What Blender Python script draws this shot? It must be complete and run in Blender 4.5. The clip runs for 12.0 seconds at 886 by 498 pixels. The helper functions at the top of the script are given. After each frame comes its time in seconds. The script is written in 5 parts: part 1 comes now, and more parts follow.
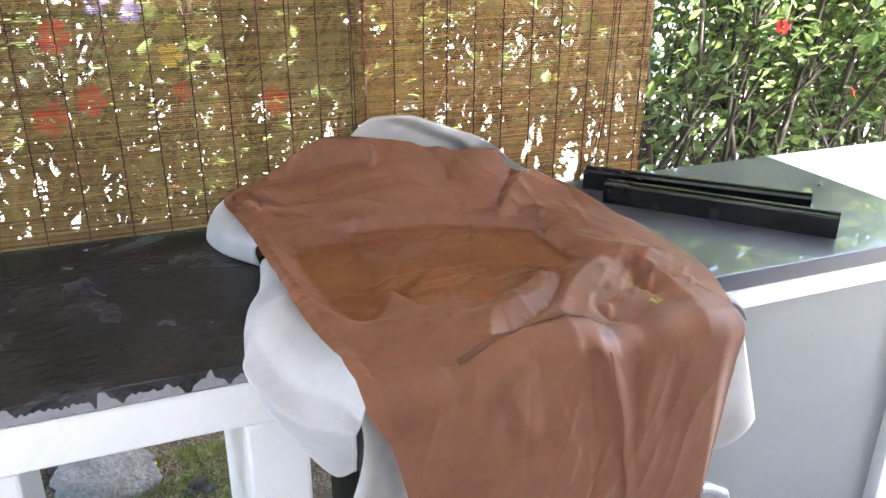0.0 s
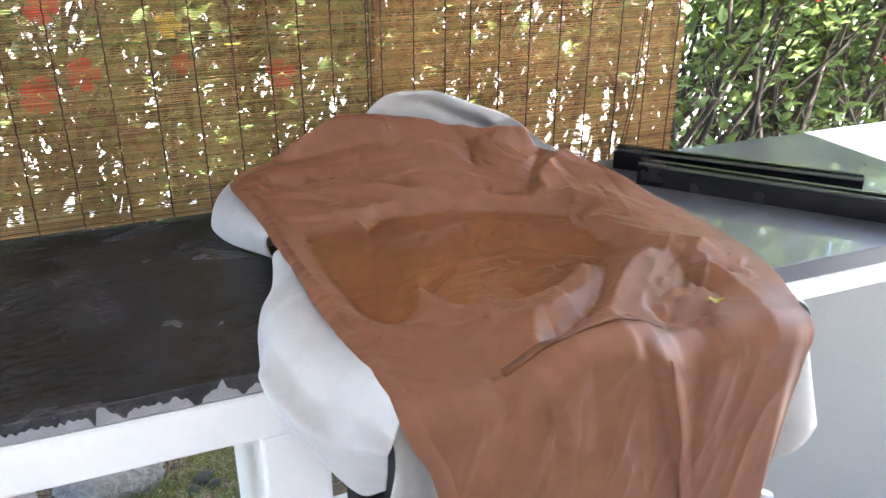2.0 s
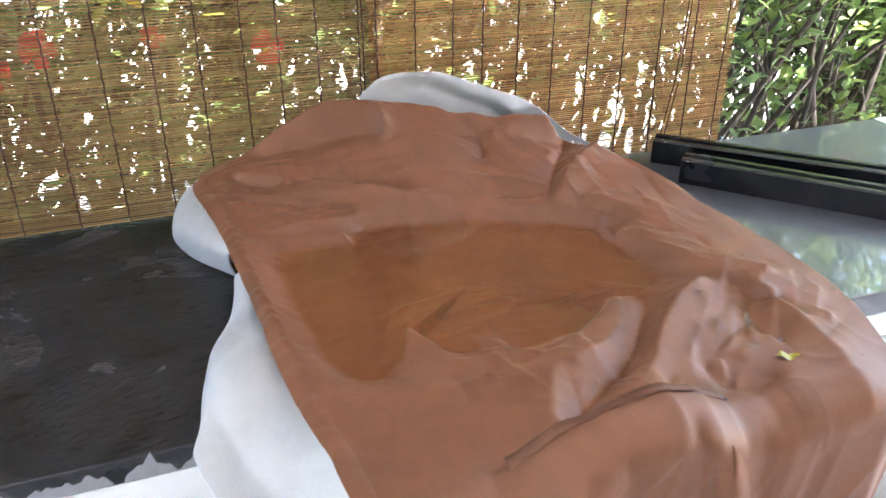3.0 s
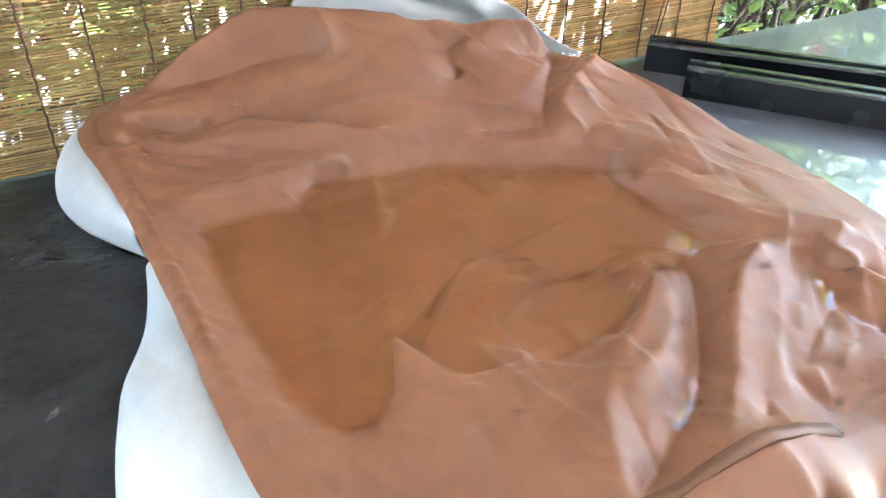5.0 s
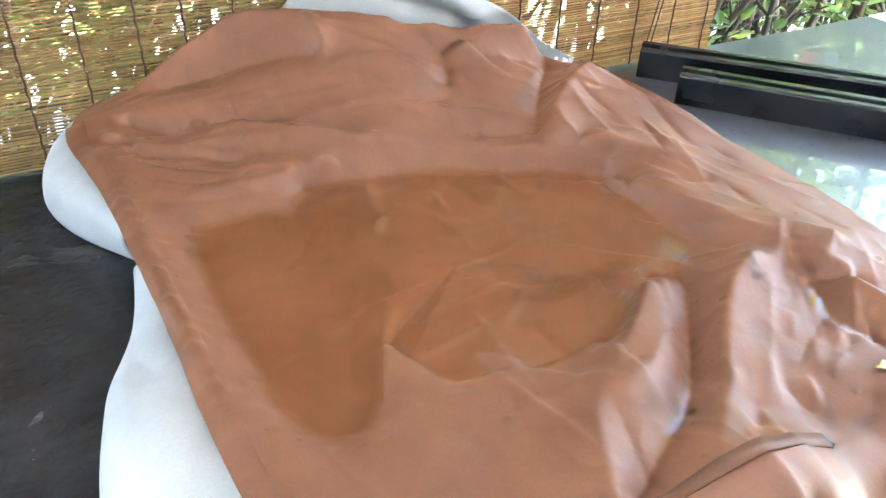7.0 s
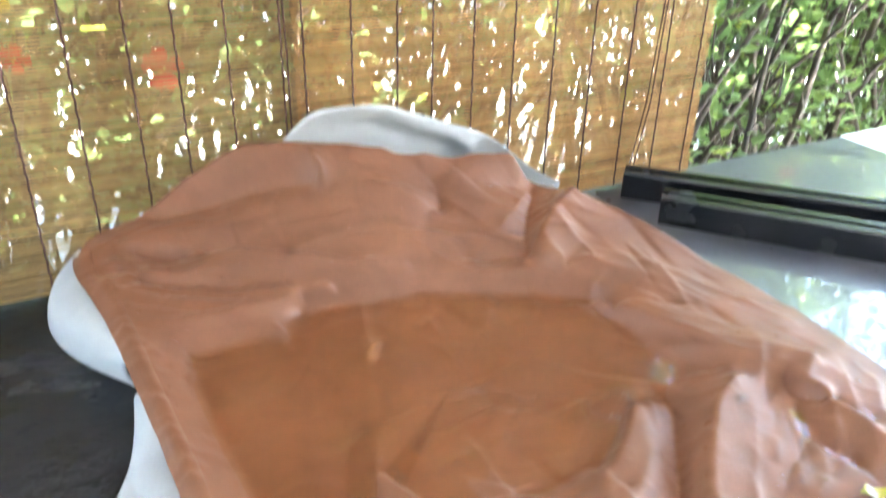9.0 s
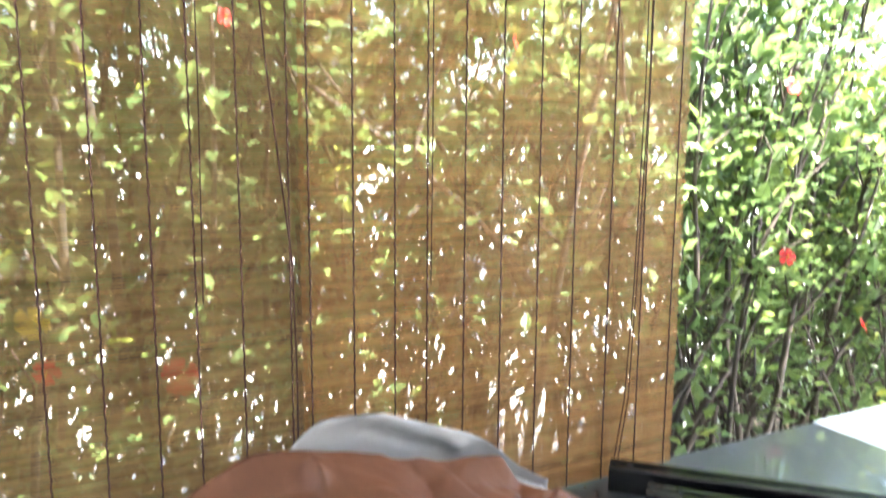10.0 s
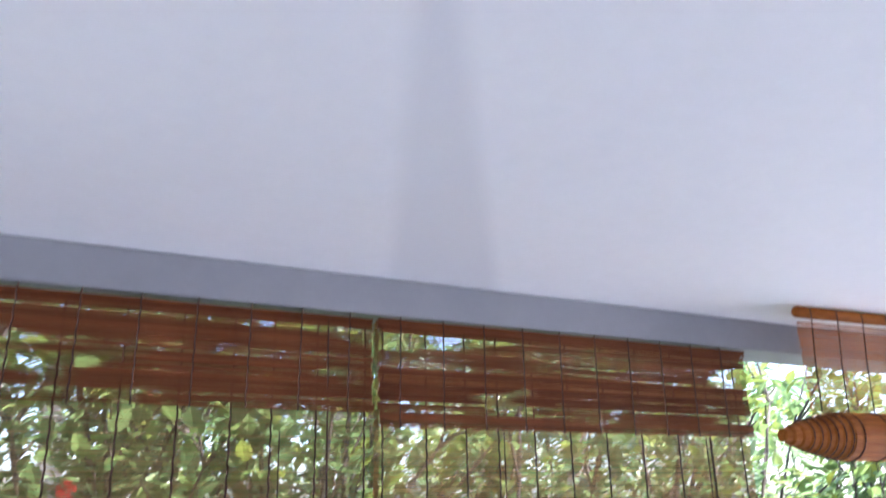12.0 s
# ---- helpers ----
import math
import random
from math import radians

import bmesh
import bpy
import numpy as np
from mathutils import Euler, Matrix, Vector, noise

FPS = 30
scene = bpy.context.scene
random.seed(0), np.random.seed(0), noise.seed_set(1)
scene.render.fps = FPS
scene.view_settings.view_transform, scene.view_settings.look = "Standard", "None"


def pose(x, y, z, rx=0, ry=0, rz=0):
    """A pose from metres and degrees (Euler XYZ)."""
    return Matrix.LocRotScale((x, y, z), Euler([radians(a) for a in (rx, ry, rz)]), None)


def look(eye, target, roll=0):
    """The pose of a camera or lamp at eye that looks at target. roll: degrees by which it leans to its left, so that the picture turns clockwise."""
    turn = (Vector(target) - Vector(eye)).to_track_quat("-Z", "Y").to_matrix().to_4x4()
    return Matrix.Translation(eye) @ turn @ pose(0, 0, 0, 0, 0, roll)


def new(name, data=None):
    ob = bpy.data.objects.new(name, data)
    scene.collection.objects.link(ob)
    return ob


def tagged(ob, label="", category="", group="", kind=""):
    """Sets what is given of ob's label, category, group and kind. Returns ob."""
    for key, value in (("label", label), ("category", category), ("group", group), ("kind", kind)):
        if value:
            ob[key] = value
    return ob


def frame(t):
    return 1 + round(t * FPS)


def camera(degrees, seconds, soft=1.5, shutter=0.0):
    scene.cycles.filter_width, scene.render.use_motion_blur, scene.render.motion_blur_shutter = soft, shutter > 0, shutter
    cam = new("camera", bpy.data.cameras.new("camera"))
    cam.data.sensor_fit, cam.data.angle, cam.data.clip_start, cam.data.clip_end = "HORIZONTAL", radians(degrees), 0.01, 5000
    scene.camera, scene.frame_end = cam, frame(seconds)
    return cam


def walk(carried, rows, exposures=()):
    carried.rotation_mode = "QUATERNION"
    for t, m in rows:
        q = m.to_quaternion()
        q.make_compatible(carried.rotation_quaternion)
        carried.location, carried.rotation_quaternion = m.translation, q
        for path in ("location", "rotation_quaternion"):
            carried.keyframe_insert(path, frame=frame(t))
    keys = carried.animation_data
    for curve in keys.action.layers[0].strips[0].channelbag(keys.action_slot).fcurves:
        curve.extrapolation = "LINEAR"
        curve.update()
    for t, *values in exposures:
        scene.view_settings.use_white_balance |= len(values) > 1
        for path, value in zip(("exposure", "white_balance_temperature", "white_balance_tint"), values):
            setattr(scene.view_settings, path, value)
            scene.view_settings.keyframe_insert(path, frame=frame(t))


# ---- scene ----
import functools

cam = camera(58.35, 12.0, soft=1.5, shutter=0.4)
# seconds, x, y, z, yaw, pitch, roll
PATH = [
    (0.0, -0.0032, -0.0122, 1.5102, -21.45, -22.74, -0.18),
    (0.5, -0.0055, -0.0124, 1.5133, -21.49, -22.78, -0.83),
    (1.0, -0.0068, -0.0110, 1.5133, -21.45, -23.09, -1.17),
    (1.5, -0.0092, 0.0311, 1.5116, -21.50, -23.84, -1.02),
    (2.0, -0.0080, 0.1281, 1.4911, -21.79, -24.87, -0.18),
    (2.5, 0.0493, 0.2194, 1.4763, -20.40, -26.38, 0.04),
    (2.7, 0.0884, 0.2703, 1.4671, -19.54, -26.53, 0.08),
    (4.3, 0.1531, 0.6062, 1.4171, -25.12, -34.47, -0.05),
    (4.5, 0.1513, 0.6181, 1.4107, -25.75, -35.25, -0.13),
    (5.0, 0.1532, 0.6236, 1.4097, -26.03, -35.45, -0.61),
    (5.5, 0.1526, 0.6258, 1.4095, -26.25, -35.39, -1.02),
    (6.0, 0.1561, 0.6292, 1.4077, -26.33, -35.55, -1.18),
    (6.5, 0.1560, 0.6275, 1.4081, -26.21, -35.28, -1.30),
    (8.5, 0.1535, 0.6345, 1.4154, -26.67, -35.00, -2.14),
    (9.0, 0.1502, 0.6153, 1.4460, -26.83, -27.80, -1.23),
    (9.5, 0.1289, 0.5742, 1.4961, -26.96, -16.96, -0.53),
    (10.0, 0.1105, 0.5343, 1.5401, -27.46, -8.80, -0.41),
    (10.2, 0.1156, 0.5272, 1.5665, -26.10, -4.27, -0.69),
    (10.5, 0.1225, 0.4961, 1.6242, -24.61, 0.34, -0.58),
    (11.0, 0.1223, 0.4465, 1.7338, -21.84, 6.90, -0.76),
    (11.1, 0.1174, 0.4422, 1.7513, -22.00, 8.41, 0.18),
    (11.5, 0.0870, 0.4973, 1.8375, -22.25, 14.41, 0.22),
    (12.0, 0.0180, 0.5618, 1.9649, -26.82, 18.30, 1.25),
]
EXPOSURES = [(0.0, 4.2, 6400, 14), (2.5, 4.22, 6400, 14), (4.5, 4.95, 6100, 4), (8.5, 4.95, 6100, 4), (9.5, 4.95, 6200, 4), (10.0, 4.2, 6300, 10), (10.5, 3.8, 6500, 15), (11.2, 3.3, 6300, 17), (11.5, 3.3, 6000, 18), (12.0, 2.9, 5500, 19)]
walk(cam, [(t, pose(x, y, z, 90 + pitch, roll, yaw)) for t, x, y, z, yaw, pitch, roll in PATH], EXPOSURES)

# ---------------------------------------------------------------- light
world = bpy.data.worlds.new("sky")
scene.world = world
world.use_nodes = True
wn = world.node_tree.nodes
sky = wn.new("ShaderNodeTexSky")
sky.sky_type = "NISHITA"
sky.sun_disc = False
SUN_DIR = Vector((0.42, -0.33, 1.08)).normalized()
sky.sun_elevation = math.asin(SUN_DIR.z)
sky.sun_rotation = math.atan2(SUN_DIR.x, SUN_DIR.y)
sky.air_density, sky.dust_density = 1.0, 2.5
wn["Background"].inputs["Strength"].default_value = 0.15
world.node_tree.links.new(sky.outputs[0], wn["Background"].inputs["Color"])
sun_data = bpy.data.lights.new("sun", "SUN")
sun_data.energy, sun_data.angle, sun_data.color = 5.0, radians(0.6), (1.0, 0.95, 0.86)
sun = new("sun", sun_data)
sun.matrix_world = look(SUN_DIR * 20, (0, 0, 0))

# ---------------------------------------------------------------- materials
def material(name):
    m = bpy.data.materials.new(name)
    m.use_nodes = True
    m.node_tree.nodes.clear()
    return m, m.node_tree.nodes, m.node_tree.links


def ramp(nodes, links, source, stops):
    r = nodes.new("ShaderNodeValToRGB")
    while len(r.color_ramp.elements) < len(stops):
        r.color_ramp.elements.new(0.5)
    for e, (p, c) in zip(r.color_ramp.elements, stops):
        e.position, e.color = p, (*c, 1) if len(c) == 3 else (c[0], c[0], c[0], 1)
    links.new(source, r.inputs[0])
    return r.outputs[0]


def noise_tex(nodes, links, scale, detail=4.0, stretch=(1, 1, 1), rough=0.55, distort=0.0):
    c = nodes.new("ShaderNodeTexCoord")
    g = nodes.new("ShaderNodeMapping")
    g.inputs["Scale"].default_value = stretch
    n = nodes.new("ShaderNodeTexNoise")
    n.inputs["Scale"].default_value = scale
    n.inputs["Detail"].default_value = detail
    n.inputs["Roughness"].default_value = rough
    n.inputs["Distortion"].default_value = distort
    links.new(c.outputs["Object"], g.inputs[0])
    links.new(g.outputs[0], n.inputs["Vector"])
    return n.outputs["Fac"]


def mix_color(nodes, links, fac, a, b, blend="MIX"):
    m = nodes.new("ShaderNodeMix")
    m.data_type, m.blend_type = "RGBA", blend
    for sock, v in ((m.inputs[0], fac), (m.inputs[6], a), (m.inputs[7], b)):
        if isinstance(v, (int, float)):
            sock.default_value = v
        elif isinstance(v, tuple):
            sock.default_value = (*v, 1)
        else:
            links.new(v, sock)
    return m.outputs[2]


def bump(nodes, links, height, strength, distance, normal=None):
    b = nodes.new("ShaderNodeBump")
    b.inputs["Strength"].default_value, b.inputs["Distance"].default_value = strength, distance
    links.new(height, b.inputs["Height"])
    if normal is not None:
        links.new(normal, b.inputs["Normal"])
    return b.outputs[0]


def surface(name, dark, light, scale=8.0, fine=120.0, rough=(0.5, 0.7), relief=0.3, depth=0.002, metal=0.0, stretch=(1, 1, 1), spread=0.15, translucent=0.0, island=False):
    """A principled surface with colour and gloss varied at two scales, and a fine relief."""
    m, nodes, links = material(name)
    out = nodes.new("ShaderNodeOutputMaterial")
    p = nodes.new("ShaderNodeBsdfPrincipled")
    big = noise_tex(nodes, links, scale, 3.0, stretch)
    small = noise_tex(nodes, links, fine, 4.0, stretch)
    col = ramp(nodes, links, big, [(0.3, dark), (0.7, light)])
    tone = ramp(nodes, links, small, [(0.25, (1 - spread,)), (0.75, (1.0,))])
    col = mix_color(nodes, links, 1.0, col, tone, "MULTIPLY")
    if island:
        g = nodes.new("ShaderNodeNewGeometry")
        var = ramp(nodes, links, g.outputs["Random Per Island"], [(0.0, (0.6, 0.65, 0.6)), (0.5, (1, 1, 1)), (1.0, (1.25, 1.15, 0.85))])
        col = mix_color(nodes, links, 1.0, col, var, "MULTIPLY")
    links.new(col, p.inputs["Base Color"])
    r = nodes.new("ShaderNodeMapRange")
    r.inputs[3].default_value, r.inputs[4].default_value = rough
    links.new(big, r.inputs[0])
    links.new(r.outputs[0], p.inputs["Roughness"])
    p.inputs["Metallic"].default_value = metal
    if relief:
        links.new(bump(nodes, links, small, relief, depth), p.inputs["Normal"])
    shader = p.outputs[0]
    if translucent:
        t = nodes.new("ShaderNodeBsdfTranslucent")
        links.new(col, t.inputs["Color"])
        mx = nodes.new("ShaderNodeMixShader")
        mx.inputs[0].default_value = translucent
        links.new(shader, mx.inputs[1])
        links.new(t.outputs[0], mx.inputs[2])
        shader = mx.outputs[0]
    links.new(shader, out.inputs[0])
    return m


def clear_water(name, tint, waves=0.15):
    """A thin sheet of water: clear and slightly tinted, with a mirror gloss at low angles."""
    m, nodes, links = material(name)
    out = nodes.new("ShaderNodeOutputMaterial")
    t = nodes.new("ShaderNodeBsdfTransparent")
    t.inputs[0].default_value = (*tint, 1)
    g = nodes.new("ShaderNodeBsdfGlossy")
    g.inputs["Roughness"].default_value = 0.015
    lw = nodes.new("ShaderNodeLayerWeight")
    lw.inputs["Blend"].default_value = 0.5
    pw = nodes.new("ShaderNodeMath")
    pw.operation, pw.inputs[1].default_value = "POWER", 5.0
    links.new(lw.outputs["Facing"], pw.inputs[0])
    f = nodes.new("ShaderNodeMapRange")
    f.inputs[3].default_value, f.inputs[4].default_value = 0.025, 1.0
    links.new(pw.outputs[0], f.inputs[0])
    if waves:
        n = noise_tex(nodes, links, 22.0, 2.0)
        nb = bump(nodes, links, n, waves, 0.004)
        links.new(nb, g.inputs["Normal"])
    mx = nodes.new("ShaderNodeMixShader")
    links.new(f.outputs[0], mx.inputs[0])
    links.new(t.outputs[0], mx.inputs[1])
    links.new(g.outputs[0], mx.inputs[2])
    links.new(mx.outputs[0], out.inputs[0])
    return m


def cloth_material(name, dark, light, weave, sheen, rough, stain, crumple):
    m, nodes, links = material(name)
    out = nodes.new("ShaderNodeOutputMaterial")
    p = nodes.new("ShaderNodeBsdfPrincipled")
    big = noise_tex(nodes, links, 5.0, 3.0)
    mid = noise_tex(nodes, links, 26.0, 4.0, distort=0.6)
    fine = noise_tex(nodes, links, 420.0, 2.0)
    col = ramp(nodes, links, big, [(0.3, dark), (0.7, light)])
    col = mix_color(nodes, links, 1.0, col, ramp(nodes, links, mid, [(0.35, (1 - stain,)), (0.6, (1.0,))]), "MULTIPLY")
    col = mix_color(nodes, links, 1.0, col, ramp(nodes, links, fine, [(0.3, (0.93,)), (0.7, (1.0,))]), "MULTIPLY")
    links.new(col, p.inputs["Base Color"])
    wet = noise_tex(nodes, links, 9.0, 3.0)
    r = nodes.new("ShaderNodeMapRange")
    r.inputs[3].default_value, r.inputs[4].default_value = rough
    links.new(wet, r.inputs[0])
    links.new(r.outputs[0], p.inputs["Roughness"])
    p.inputs["Specular IOR Level"].default_value = 0.22
    p.inputs["Sheen Weight"].default_value = sheen
    p.inputs["Sheen Roughness"].default_value = 0.4
    c = nodes.new("ShaderNodeTexCoord")
    wob = nodes.new("ShaderNodeTexNoise")
    wob.inputs["Scale"].default_value, wob.inputs["Detail"].default_value = 7.0, 2.0
    links.new(c.outputs["Object"], wob.inputs["Vector"])
    warp = mix_color(nodes, links, 0.10, c.outputs["Object"], wob.outputs["Color"], "ADD")
    vor = nodes.new("ShaderNodeTexVoronoi")
    vor.inputs["Scale"].default_value = 11.0
    vor.inputs["Detail"].default_value = 2.0
    links.new(warp, vor.inputs["Vector"])
    nb = bump(nodes, links, vor.outputs["Distance"], 0.12, crumple)
    nb = bump(nodes, links, mid, 0.12, 0.005, nb)
    nb = bump(nodes, links, fine, weave, 0.0006, nb)
    links.new(nb, p.inputs["Normal"])
    links.new(p.outputs[0], out.inputs[0])
    return m


def slab_material(name, drips):
    """Dark stone with a leathered, wet top. With drips, the dry front edge is paler and dark water runs down it."""
    m, nodes, links = material(name)
    out = nodes.new("ShaderNodeOutputMaterial")
    p = nodes.new("ShaderNodeBsdfPrincipled")
    blotch = noise_tex(nodes, links, 7.0, 4.0, distort=0.8)
    pit = noise_tex(nodes, links, 42.0, 5.0, stretch=(1, 1.6, 1), rough=0.62, distort=0.9)
    col = ramp(nodes, links, blotch, [(0.38, (0.011, 0.010, 0.011)), (0.62, (0.026, 0.024, 0.026))] if drips else [(0.35, (0.040, 0.041, 0.050)), (0.65, (0.066, 0.067, 0.080))])
    c = nodes.new("ShaderNodeTexCoord")
    s = nodes.new("ShaderNodeSeparateXYZ")
    links.new(c.outputs["Object"], s.inputs[0])
    r = nodes.new("ShaderNodeMapRange")
    links.new(blotch, r.inputs[0])
    if drips:
        run = noise_tex(nodes, links, 34.0, 2.0, stretch=(1, 0, 0.3), rough=0.55)
        add = nodes.new("ShaderNodeMath")
        add.operation = "MULTIPLY_ADD"
        add.inputs[1].default_value, add.inputs[2].default_value = -0.085, 0.926
        links.new(run, add.inputs[0])
        less = nodes.new("ShaderNodeMath")
        less.operation = "LESS_THAN"
        links.new(s.outputs[2], less.inputs[0])
        links.new(add.outputs[0], less.inputs[1])
        front = nodes.new("ShaderNodeMath")
        front.operation = "LESS_THAN"
        links.new(s.outputs[1], front.inputs[0])
        front.inputs[1].default_value = 1.0425
        dry = nodes.new("ShaderNodeMath")
        dry.operation = "MULTIPLY"
        links.new(less.outputs[0], dry.inputs[0])
        links.new(front.outputs[0], dry.inputs[1])
        col = mix_color(nodes, links, dry.outputs[0], col, (0.22, 0.215, 0.23))
        r.inputs[3].default_value, r.inputs[4].default_value = 0.14, 0.36
        strength = 1.0
        p.inputs["Specular IOR Level"].default_value = 0.27
    else:
        front = nodes.new("ShaderNodeMath")
        front.operation = "LESS_THAN"
        links.new(s.outputs[1], front.inputs[0])
        front.inputs[1].default_value = 1.0375
        col = mix_color(nodes, links, front.outputs[0], col, (0.055, 0.055, 0.066))
        r.inputs[3].default_value, r.inputs[4].default_value = 0.22, 0.40
        p.inputs["Coat Weight"].default_value = 0.8
        p.inputs["Coat Roughness"].default_value = 0.03
        strength = 0.05
    links.new(col, p.inputs["Base Color"])
    links.new(r.outputs[0], p.inputs["Roughness"])
    nb = bump(nodes, links, pit, strength, 0.004)
    links.new(nb, p.inputs["Normal"])
    links.new(p.outputs[0], out.inputs[0])
    return m


def bamboo_material(name, dark, light, translucent, ends=False):
    """Split bamboo: streaked along its length, each slat of its own tone, letting light through."""
    m, nodes, links = material(name)
    out = nodes.new("ShaderNodeOutputMaterial")
    p = nodes.new("ShaderNodeBsdfPrincipled")
    o = nodes.new("ShaderNodeObjectInfo")
    streak = noise_tex(nodes, links, 30.0, 4.0, stretch=(0.35, 8, 8))
    col = ramp(nodes, links, streak, [(0.3, dark), (0.75, light)])
    own = ramp(nodes, links, o.outputs["Random"], [(0.0, (0.66, 0.62, 0.58)), (0.35, (0.88, 0.88, 0.88)), (0.8, (1.0, 1.0, 1.0)), (1.0, (1.25, 1.25, 1.2))])
    col = mix_color(nodes, links, 1.0, col, own, "MULTIPLY")
    g = nodes.new("ShaderNodeNewGeometry")
    isl = ramp(nodes, links, g.outputs["Random Per Island"], [(0.0, (0.75,)), (1.0, (1.1,))])
    col = mix_color(nodes, links, 1.0, col, isl, "MULTIPLY")
    links.new(col, p.inputs["Base Color"])
    p.inputs["Roughness"].default_value = 0.55
    p.inputs["Specular IOR Level"].default_value = 0.15
    t = nodes.new("ShaderNodeBsdfTranslucent")
    links.new(col, t.inputs["Color"])
    mx = nodes.new("ShaderNodeMixShader")
    mx.inputs[0].default_value = translucent
    links.new(p.outputs[0], mx.inputs[1])
    links.new(t.outputs[0], mx.inputs[2])
    links.new(mx.outputs[0], out.inputs[0])
    return m


BROWN = cloth_material("brown_fabric", (0.146, 0.060, 0.030), (0.190, 0.081, 0.042), 0.25, 0.0, (0.40, 0.54), 0.12, 0.005)
# The cover's own fabric, darkened to put the strap's edge shadow into the colour.
STRAP = cloth_material("darkened_brown_fabric", (0.105, 0.044, 0.024), (0.138, 0.061, 0.034), 0.4, 0.0, (0.5, 0.6), 0.2, 0.001)
GREY = cloth_material("grey_vinyl", (0.34, 0.33, 0.32), (0.39, 0.38, 0.37), 0.12, 0.1, (0.4, 0.55), 0.07, 0.006)
SLAB_WET = slab_material("dark_stone_wet", True)
SLAB_SMOOTH = slab_material("dark_stone_smooth", False)
PAINT = surface("white_paint", (0.64, 0.64, 0.645), (0.72, 0.72, 0.72), 3.0, 60.0, (0.55, 0.75), 0.18, 0.002, spread=0.04)
PLASTER = surface("white_ceiling_plaster", (0.80, 0.80, 0.83), (0.86, 0.86, 0.88), 1.5, 40.0, (0.7, 0.85), 0.15, 0.002, spread=0.03)
# Grey base colour carries the shade on the white beam's inner face.
BEAM_SHADE_PAINT = surface("beam_shade_paint", (0.26, 0.26, 0.285), (0.31, 0.31, 0.335), 4.0, 50.0, (0.6, 0.8), 0.2, 0.002, spread=0.06)
# Grey panel paint, darkened so the recess's shade is in the colour.
GREY_SHADE_PAINT = surface("shaded_grey_paint", (0.19, 0.20, 0.20), (0.225, 0.235, 0.235), 2.0, 50.0, (0.5, 0.7), 0.12, 0.002, spread=0.04)
# Dark colour for the unseen walls, to keep bounced light low.
UNSEEN_WALL = surface("unseen_dark_wall", (0.10, 0.075, 0.055), (0.16, 0.12, 0.09), 2.0, 50.0, (0.7, 0.9), 0.3, 0.003)
BLACK_METAL = surface("black_coated_metal", (0.004, 0.004, 0.005), (0.008, 0.008, 0.010), 12.0, 300.0, (0.16, 0.34), 0.25, 0.0008, spread=0.3)
for node in BLACK_METAL.node_tree.nodes:
    if node.bl_idname == "ShaderNodeBsdfPrincipled":
        node.inputs["Specular IOR Level"].default_value = 0.5
STEEL = surface("brushed_steel", (0.45, 0.46, 0.48), (0.6, 0.6, 0.62), 10.0, 200.0, (0.25, 0.4), 0.1, 0.0005, metal=1.0)
# Near-black that puts the shade of gaps and recesses into the colour.
DARK = surface("recess_shade", (0.012, 0.012, 0.012), (0.03, 0.03, 0.03), 8.0, 90.0, (0.5, 0.8), 0.2)
BAMBOO = bamboo_material("bamboo_slats", (0.33, 0.163, 0.057), (0.62, 0.357, 0.143), 0.32)
BAMBOO_OLD = bamboo_material("bamboo_slats_weathered", (0.235, 0.135, 0.052), (0.46, 0.298, 0.126), 0.30)
BAMBOO_RED = bamboo_material("bamboo_slats_reddish", (0.150, 0.043, 0.016), (0.250, 0.080, 0.031), 0.14)
BAMBOO_ROLL = bamboo_material("bamboo_roll", (0.32, 0.088, 0.014), (0.52, 0.19, 0.035), 0.08)
CORD = surface("brown_cord", (0.045, 0.016, 0.010), (0.09, 0.032, 0.016), 60.0, 500.0, (0.7, 0.9), 0.5, 0.001)
THREAD = surface("stitching_thread", (0.075, 0.030, 0.016), (0.11, 0.045, 0.022), 60.0, 500.0, (0.7, 0.9), 0.3, 0.0005)
WATER = clear_water("puddle_water", (0.96, 0.895, 0.79), 0.10)
DROPS, drop_nodes, drop_links = material("drop_water")
drop_out, drop_glass = drop_nodes.new("ShaderNodeOutputMaterial"), drop_nodes.new("ShaderNodeBsdfGlass")
drop_glass.inputs["IOR"].default_value, drop_glass.inputs["Roughness"].default_value = 1.33, 0.0
drop_links.new(drop_glass.outputs[0], drop_out.inputs[0])
LEAF = surface("hibiscus_leaf", (0.122, 0.195, 0.066), (0.205, 0.300, 0.110), 6.0, 80.0, (0.28, 0.5), 0.25, 0.002, translucent=0.42, island=True)
LEAF_YOUNG = surface("young_leaf", (0.20, 0.26, 0.05), (0.32, 0.37, 0.09), 6.0, 80.0, (0.3, 0.5), 0.25, 0.002, translucent=0.35, island=True)
BARK = surface("grey_brown_bark", (0.045, 0.034, 0.026), (0.13, 0.10, 0.075), 20.0, 160.0, (0.7, 0.9), 0.8, 0.004, stretch=(1, 1, 0.3), spread=0.4)
PETAL = surface("red_petal", (0.55, 0.02, 0.02), (0.75, 0.05, 0.035), 20.0, 120.0, (0.4, 0.6), 0.2, 0.001, translucent=0.35)
LILAC = surface("lilac_petal", (0.22, 0.18, 0.55), (0.35, 0.30, 0.70), 20.0, 120.0, (0.4, 0.6), 0.2, 0.001, translucent=0.35)
YELLOW = surface("yellow_petal", (0.75, 0.50, 0.03), (0.85, 0.62, 0.06), 30.0, 200.0, (0.4, 0.6), 0.2, 0.001, translucent=0.3)
WET_LEAF = surface("yellowed_wet_leaf", (0.22, 0.20, 0.03), (0.45, 0.36, 0.05), 60.0, 300.0, (0.15, 0.3), 0.4, 0.001)
